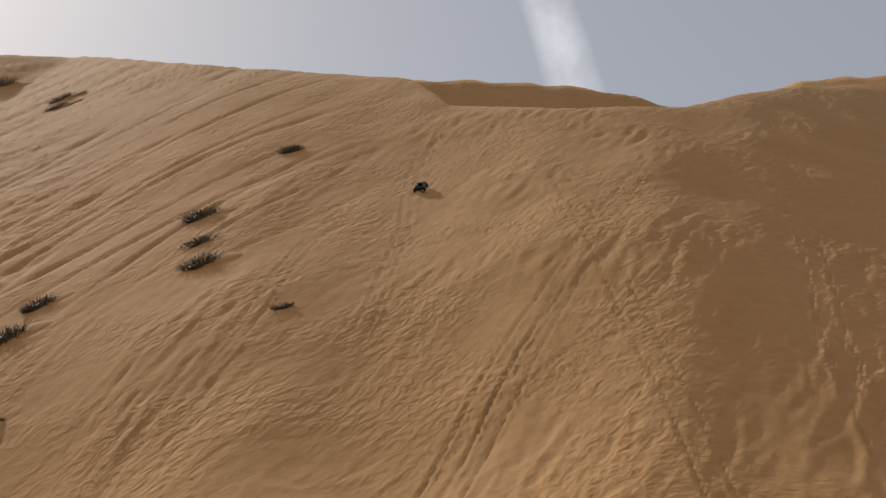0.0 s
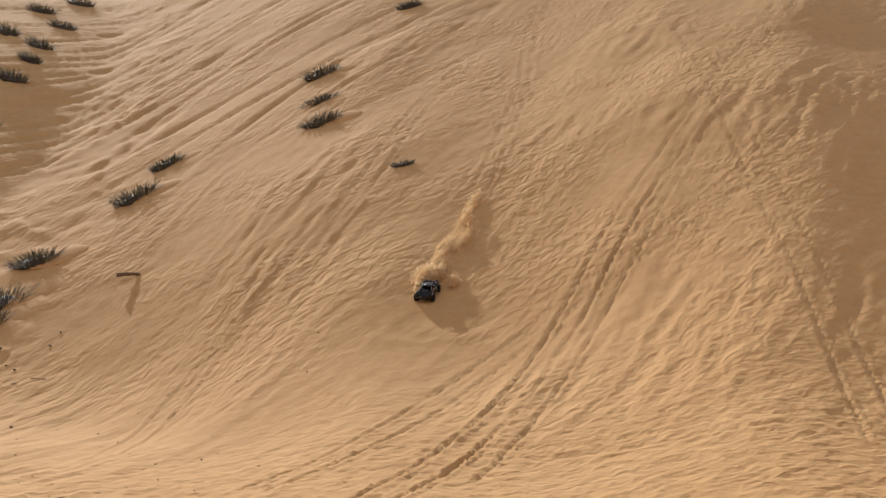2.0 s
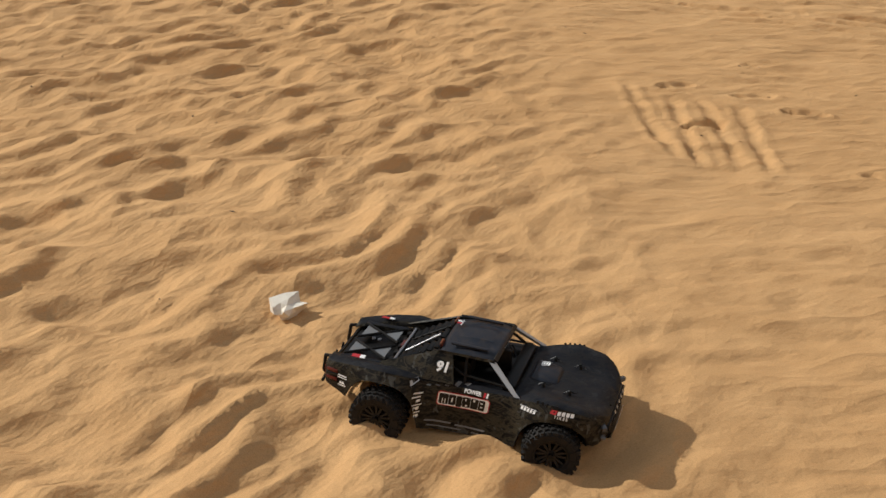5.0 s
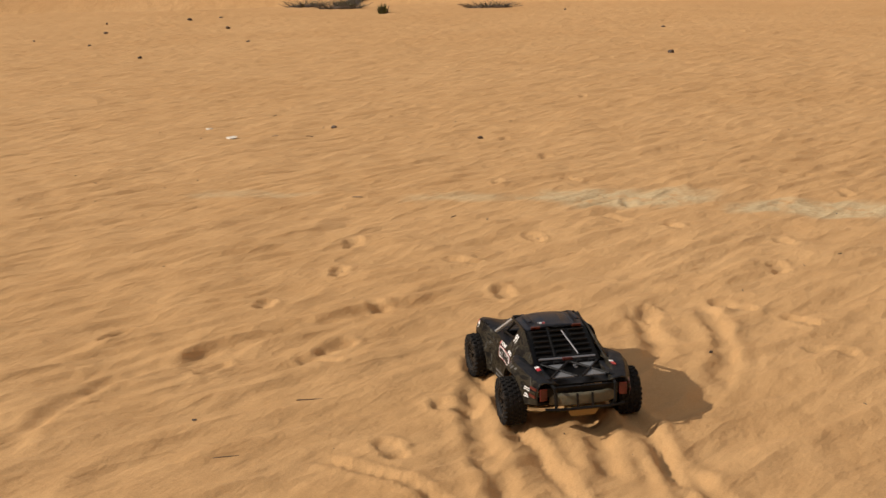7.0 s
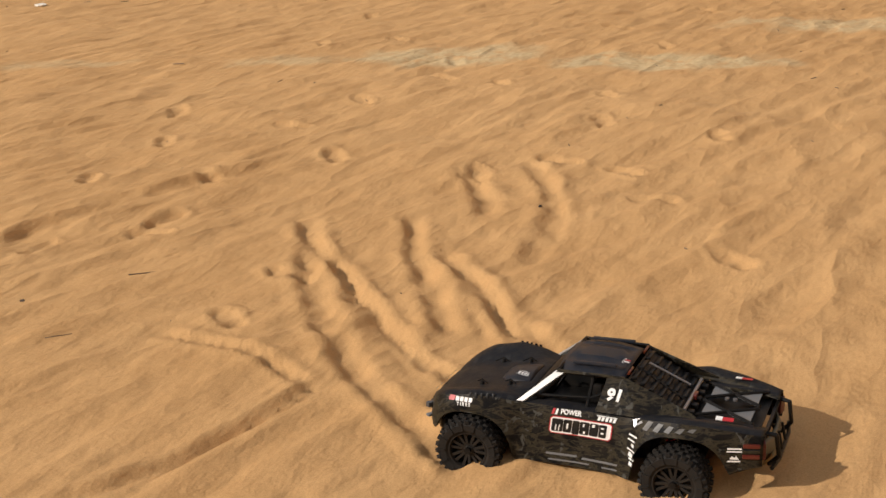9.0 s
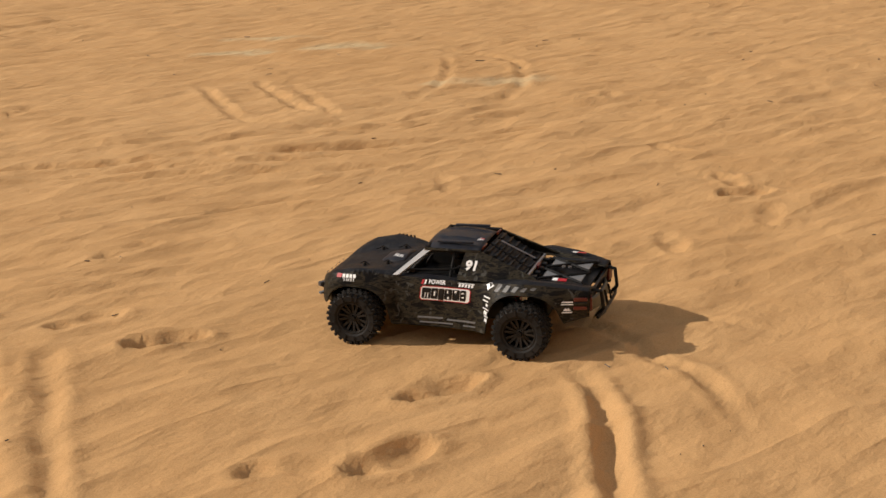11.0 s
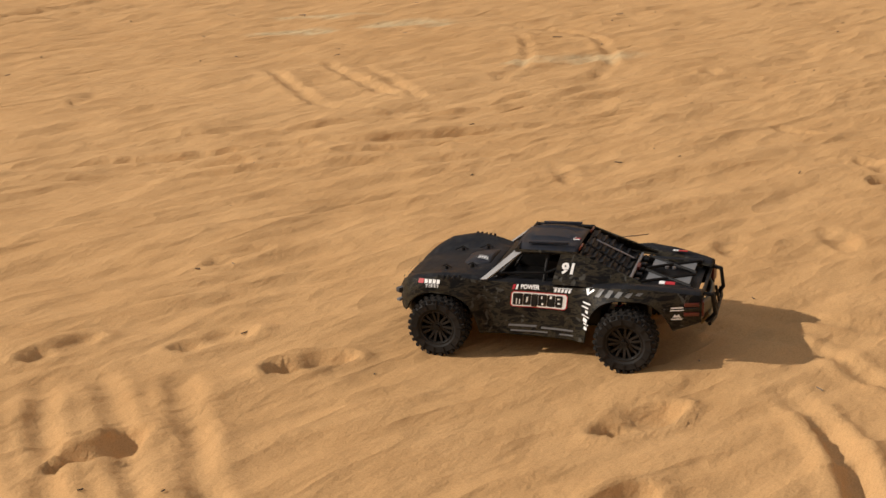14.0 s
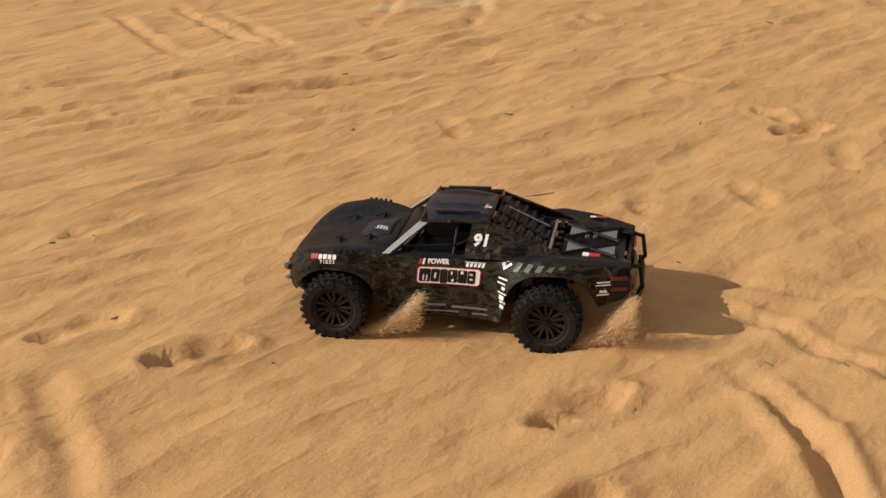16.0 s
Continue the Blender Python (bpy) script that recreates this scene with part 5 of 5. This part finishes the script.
twig(-6.73, 13.46, 1.05, 0.008, 10, "long thin branching driftwood stick on rippled sand", 1, 7, 0.02)
twig(-0.63, 4.44, 0.085, 0.008, 12, "short curved piece of bark on the sand", 2, 0, 0.004)
twig(-9.35, 25.6, 0.75, 0.05, 30, "thick weathered piece of driftwood on the dune", 3, 3, 0.05)
twig(5.44, -0.92, 0.085, 0.002, -55, "thin straight dry twig on the sand", 4)
twig(5.88, -0.95, 0.09, 0.002, -66, "thin straight dry twig on the sand", 5)
twig(5.42, 2.46, 0.09, 0.0022, -40, "thin straight dry twig on the sand", 6)
twig(4.46, 2.99, 0.035, 0.0015, -20, "short dry twig on the sand", 7)
twig(7.37, 4.88, 0.10, 0.004, 10, "thin straight dry twig on the sand", 8)
twig(0.75, 9.3, 0.35, 0.007, 5, "thin straight dry twig on the sand", 9)
twig(-3.9, 11.5, 0.3, 0.008, 30, "thin straight dry twig on the sand", 10)

# crumbs of dead plants strewn over the sand
rnd = random.Random(7)
bm = bmesh.new()
spots = []
for _ in range(420):
    k = rnd.random()
    if k < 0.45:
        spots.append((rnd.uniform(-4.5, 2.5), rnd.uniform(2.6, 12.5)))
    elif k < 0.75:
        spots.append((rnd.uniform(4.4, 12), rnd.uniform(-4.5, 3)))
    else:
        spots.append((rnd.uniform(3.7, 9), rnd.uniform(1.3, 7)))
for _ in range(170):
    spots.append((rnd.gauss(-12.8, 1.2), rnd.gauss(22.3, 0.9)))
for _ in range(120):
    spots.append((rnd.uniform(-12.0, -4.0), rnd.uniform(13.0, 21.0)))
gx, gy = np.array([p[0] for p in spots]), np.array([p[1] for p in spots])
gz = dune(gx, gy) + relief(gx, gy)
marks(gx, gy, gz)
for x, y, z in zip(gx, gy, gz):
    s = rnd.uniform(0.003, 0.009) * (8 if x < -9 and y > 20 else 3.5 if y > 12.6 else 1.4 if y > 6 or x > 8 else 0.6 if x > 3 else 1)
    if rnd.random() < 0.4:
        a = rnd.uniform(0, 6.3)
        ln = s * rnd.uniform(2, 6)
        bar(bm, (x, y, z + 0.002), (x + ln * math.cos(a), y + ln * math.sin(a), z + 0.002 + 0.2 * ln * rnd.random()), 0.0012 + s * 0.1, 4)
    else:
        bmesh.ops.create_icosphere(bm, subdivisions=1, radius=s * 0.6, matrix=Matrix.Translation((x, y, z + s * 0.2)) @ Matrix.Diagonal((1, 0.7, 0.6, 1)))
tagged(part("plant_crumbs", bm, TWIG, None), "dark crumbs and straws of dead plants strewn on sand", "plant litter", kind="stuff")


# ---------------------------------------------------------------- thin cloud
def cloud():
    m = Mat("thin_cloud")
    t = m.t
    out = next(n for n in t.nodes if n.type == "OUTPUT_MATERIAL")
    a = m.node("Attribute")
    a.attribute_name = "thin"
    n = m.noise(0.012, 6, 0.6, m.coords((1, 1, 0.5)))
    e = m.node("Emission", Color=(0.95, 0.95, 0.97, 1), Strength=0.95)
    clear = m.node("BsdfTransparent")
    mix = m.node("MixShader")
    m.link(m.math("MULTIPLY", a.outputs["Fac"], m.ramp(n, (0.30, (0.3, 0.3, 0.3)), (0.62, (1, 1, 1)))), mix.inputs[0])
    m.link(clear.outputs[0], mix.inputs[1])
    m.link(e.outputs[0], mix.inputs[2])
    m.link(mix.outputs[0], out.inputs["Surface"])
    verts, faces, thin = [], [], []
    rows_, cols = 24, 12
    for i in range(rows_ + 1):
        f = i / rows_
        el = 16 + 26 * f
        az = -7.4 + 9.0 * f * 0.72 - 0.35 * math.sin(f * 9)
        wide = 3.4 - 1.5 * f
        for j in range(cols + 1):
            g = j / cols - 0.5
            a_, e_ = radians(az + g * wide), radians(el)
            verts.append((-2600 * math.sin(a_) * math.cos(e_), 2600 * math.cos(a_) * math.cos(e_), 2600 * math.sin(e_) + 30 * abs(g)))
            thin.append(max(0.0, 1 - (2 * abs(g)) ** 2) * 1.0)
    for i in range(rows_):
        for j in range(cols):
            k = i * (cols + 1) + j
            faces.append((k, k + 1, k + cols + 2, k + cols + 1))
    me = bpy.data.meshes.new("cloud_streak")
    me.from_pydata(verts, [], faces)
    me.polygons.foreach_set("use_smooth", [True] * len(faces))
    me.attributes.new("thin", "FLOAT", "POINT").data.foreach_set("value", thin)
    me.materials.append(m.m)
    ob = tagged(new("cloud_streak", me), "thin white streak of cloud in a pale sky", "cloud", kind="structure")
    return ob


cloud()


# ---------------------------------------------------------------- sand thrown up by the wheels
DUST = Mat("flying_sand", (0.58, 0.36, 0.165), 0.95)
DUST_TONE = DUST.ramp(DUST.node("NewGeometry").outputs["Random Per Island"], (0.0, (0.68, 0.49, 0.26)), (1.0, (0.88, 0.69, 0.43)))
DUST.colour(DUST_TONE)
glow_through = DUST.node("BsdfTranslucent")
both = DUST.node("MixShader", Fac=0.5)
DUST.link(DUST_TONE, glow_through.inputs[0])
DUST.link(DUST.b.outputs[0], both.inputs[1])
DUST.link(glow_through.outputs[0], both.inputs[2])
DUST.link(both.outputs[0], next(n for n in DUST.t.nodes if n.type == "OUTPUT_MATERIAL").inputs["Surface"])


def spray(seed, n, size, place, label, streak=0.0):
    """Many grains as one piece; place(random, 0..1) gives a grain's spot."""
    rnd = random.Random(seed)
    verts, faces = [], []
    for i in range(int(n * 2.6)):
        p = Vector(place(rnd))
        s = size * rnd.uniform(0.4, 1.2)
        turn = Euler((rnd.uniform(0, 6), rnd.uniform(0, 6), rnd.uniform(0, 6))).to_matrix()
        k = len(verts)
        if streak:
            go = Vector((-1, rnd.gauss(0, 0.1), 0.2 + p.z / max(0.02, -p.x))).normalized() * s * streak
            verts += [p - go, p + go, p + turn @ Vector((0, 1.2, 0)) * s]
        else:
            verts += [p + turn @ Vector(v) * s for v in ((1.3, 0, 0), (-0.8, 1.0, 0), (-0.7, -1.1, 0))]
        faces.append((k, k + 1, k + 2))
    me = bpy.data.meshes.new("sand_spray")
    me.from_pydata(verts, [], faces)
    me.materials.append(DUST.m)
    return tagged(new("sand_spray", me), label, "sand spray", "sand thrown up by the wheels", kind="stuff")


def puff(lx, ly, lz, clumps, seed):
    """A ragged cloud of several clumps, thick low down."""
    rnd = random.Random(seed)
    mids = [(rnd.gauss(0, lx), rnd.gauss(0, ly), abs(rnd.gauss(0, 0.6)) * lz, rnd.uniform(0.25, 0.6)) for _ in range(clumps)]

    def place(r):
        x, y, z, s = r.choice(mids)
        return (x + r.gauss(0, lx * s), y + r.gauss(0, ly * s), abs(z + r.gauss(0, lz * s * 0.7)))
    return place


def fan(length, high, wide):
    """Grains flung back from a tyre's foot in a rising arc (towards -x)."""
    def place(r):
        f = r.random() ** 0.6
        e = r.random() ** 2.2
        return (-length * f + r.gauss(0, 0.006), r.gauss(0, wide * (0.4 + f)), max(-0.01, high * f ** 1.7 * (1 - 0.8 * e) + r.gauss(0, 0.004)))
    return place


CLOUD_LABEL = "ragged cloud of pale sand whirled up behind a truck"
FAN_LABEL = "fan of orange sand flung back by a spinning wheel"
# object, x, y, turn, up at, hangs till, down by, further rise
SPRAYS = [
    (spray(1, 6500, 0.011, puff(0.15, 0.30, 0.15, 10, 11), CLOUD_LABEL), -2.40, 22.35, -6, 1.95, 2.1, 2.4, 0.03),
    (spray(2, 4500, 0.010, puff(0.12, 0.55, 0.11, 10, 12), CLOUD_LABEL), -2.24, 23.5, -10, 1.9, 2.1, 2.4, 0.03),
    (spray(21, 2000, 0.009, puff(0.09, 0.55, 0.07, 9, 22), CLOUD_LABEL), -2.0, 24.8, -12, 1.85, 2.05, 2.4, 0.03),
    (spray(3, 8000, 0.0070, puff(0.24, 0.28, 0.20, 12, 13), CLOUD_LABEL), -2.52, 17.45, 0, 2.4, 2.6, 3.0, 0.05),
    (spray(4, 5500, 0.0070, puff(0.20, 0.45, 0.20, 9, 14), CLOUD_LABEL), -2.40, 18.6, 0, 2.35, 2.6, 2.9, 0.06),
    (spray(22, 2500, 0.0070, puff(0.16, 0.5, 0.12, 8, 23), CLOUD_LABEL), -2.30, 19.9, 0, 2.3, 2.55, 2.85, 0.06),
    (spray(5, 6000, 0.0040, puff(0.14, 0.12, 0.10, 7, 15), CLOUD_LABEL), -2.20, 7.70, 0, 3.4, 3.6, 3.9, 0.03),
    (spray(6, 22000, 0.0030, puff(0.28, 0.20, 0.12, 18, 16), CLOUD_LABEL), -1.62, 5.75, -40, 3.95, 4.2, 4.5, 0.04),
    (spray(7, 17000, 0.0026, puff(0.30, 0.045, 0.06, 16, 17), CLOUD_LABEL), -1.45, 5.38, -42, 3.92, 4.1, 4.4, 0.02),
    (spray(8, 26000, 0.0015, puff(0.045, 0.040, 0.17, 9, 18), CLOUD_LABEL), 6.27, -1.25, 30, 7.92, 8.1, 8.4, 0.04),
    (spray(9, 22000, 0.0015, puff(0.035, 0.035, 0.20, 8, 19), CLOUD_LABEL), 6.47, -1.55, 30, 7.92, 8.1, 8.4, 0.04),
    (spray(10, 20000, 0.0015, puff(0.06, 0.04, 0.06, 9, 20), CLOUD_LABEL), 6.02, -1.36, 30, 7.92, 8.1, 8.3, 0.01),
    (spray(11, 4500, 0.0010, fan(0.17, 0.12, 0.018), FAN_LABEL, 5.0), 4.975, -2.08, 79, 9.15, 9.3, 9.5, 0.01),
    (spray(12, 5500, 0.0010, fan(0.16, 0.17, 0.022), FAN_LABEL, 5.0), 4.885, -2.47, 79, 9.15, 9.3, 9.5, 0.01),
    (spray(13, 2500, 0.0010, fan(0.14, 0.13, 0.022), FAN_LABEL, 5.0), 5.20, -2.53, 79, 9.15, 9.3, 9.5, 0.01),
    (spray(14, 3000, 0.0008, fan(0.125, 0.085, 0.012), FAN_LABEL, 5.0), 4.575, 2.515, 104, 15.95, 16.1, 16.25, 0.01),
    (spray(15, 3600, 0.0008, fan(0.125, 0.10, 0.014), FAN_LABEL, 5.0), 4.668, 2.13, 104, 15.95, 16.1, 16.25, 0.01),
    (spray(16, 1500, 0.0008, fan(0.12, 0.13, 0.014), FAN_LABEL, 5.0), 4.98, 2.19, 104, 15.95, 16.1, 16.25, 0.01),
]
# ---------------------------------------------------------------- what moves
def ride(x, y, heading, lift=0.0, nose=0.0, lean=0.0):
    """The truck's pose on the sand at a place, set by the slope under its wheels."""
    h = radians(heading)
    fx, fy = math.cos(h), math.sin(h)
    front, rear = base(x + 0.2 * fx, y + 0.2 * fy), base(x - 0.2 * fx, y - 0.2 * fy)
    left, right = base(x - 0.16 * fy, y + 0.16 * fx), base(x + 0.16 * fy, y - 0.16 * fx)
    pitch = math.degrees(math.atan2(front - rear, 0.4)) + nose
    roll = math.degrees(math.atan2(left - right, 0.32)) + lean
    return pose(x, y, (front + rear) / 2 + lift) @ pose(0, 0, 0, 0, 0, heading) @ pose(0, 0, 0, 0, -pitch, 0) @ pose(0, 0, 0, roll)


DRIVE = [(0, -0.67, 35.64, -100, 0.0, 0, 0), (0.5, -0.87, 32.75, -101, 0.0, 0, 0), (1, -1.25, 29.49, -103, 0.0, 0, 0), (1.5, -1.83, 25.85, -104, 0.0, 0, 0),
         (2, -2.46, 21.89, -100, 0.0, 0, 0), (2.5, -2.62, 16.47, -94, 0.03, 0, 0), (3, -2.39, 10.92, -86, 0.03, 0, 0), (3.5, -1.86, 7.14, -71, 0.015, 0, 0),
         (4, -0.914, 4.99, -54.3, -0.01, 3.9, -2.6), (4.5, 0.479, 3.109, -59.7, 0.02, 6.7, -8), (4.7, 0.93, 2.45, -62, 0.0, 2, -3),
         (5.3, 2.75, 0.95, -45, 0, 0, 0), (5.9, 4.75, -0.95, -34, 0, 0, 0), (6.35, 5.85, -1.62, 8, 0, 0, 0), (6.65, 6.14, -1.57, 31, 0, 0, 0), (6.8, 6.15, -1.568, 31.4, 0, 0, 0), (7.8, 6.15, -1.568, 31.4, 0, 0, 0),
         (8, 5.991, -1.656, 34.3, -0.012, -2.2, 0), (8.5, 5.471, -1.947, 61.3, -0.02, 0, 1.6), (8.8, 5.2, -2.22, 77, -0.03, 0, 2.5), (9.05, 5.135, -2.285, 79.6, -0.035, -0.5, 3.5), (9.2, 5.124, -2.22, 78.7, -0.028, 0, 4.1),
         (10.2, 5.2, 0.05, 91, 0, 0, 0), (10.9, 4.85, 2.0, 102, 0, 0, 0), (11.2, 4.774, 2.38, 103.5, 0, 0, 0), (15.85, 4.774, 2.38, 103.5, 0, 0, 0), (16, 4.770, 2.396, 103.7, -0.006, 0.5, 0)]


# when the wheels turn: from, to, degrees in a tenth of a second
SPIN = ((0, 6.5, 62), (7.85, 8.9, -74), (9.05, 11.1, 66), (15.8, 16.05, 80))
STEER = ((0, 0), (2.4, 0), (3.0, 14), (3.6, 22), (4.2, -8), (4.7, 6), (5.6, 24), (6.4, 8), (7.7, 0), (7.95, -20), (8.6, -22), (9.0, 6), (10.0, 4), (11.0, 0), (16, 0))


def wheel_rows(ax, s):
    rows_, a = [], random.uniform(0, 40)
    for i in range(161):
        t = i / 10
        steer = float(np.interp(t, [k for k, _ in STEER], [v for _, v in STEER])) if ax > 0 else 0.0
        rows_.append((t, pose(ax, s * 0.158, AXLE_HIGH, 0, 0, steer) @ pose(0, 0, 0, 0, a, 0)))
        a += next((v for t0, t1, v in SPIN if t0 <= t < t1), 0)
    return rows_


def motions():
    walk(truck, [(t, ride(x, y, h, up, n, l)) for t, x, y, h, up, n, l in DRIVE])
    for w, ax, s in wheels:
        walk(w, wheel_rows(ax, s))
    for ob, x, y, turn, t0, t1, t2, rise in SPRAYS:
        # thrown up out of the sand, hangs, drifts and sinks back
        z = base(x, y)
        lie = math.degrees(math.atan2(base(x, y + 0.4) - base(x, y - 0.4), 0.8)) if y > 10 else 0.0

        def at(h):
            return pose(x, y, z + h, lie) @ pose(0, 0, 0, 0, 0, turn)
        walk(ob, [(0, at(-2.5)), (t0 - 0.2, at(-2.5)), (t0, at(0)), (t1, at(rise)), (t2, at(-0.1)), (min(t2 + 0.4, 16.4), at(-2.5)), (16.5, at(-2.5))])


motions()
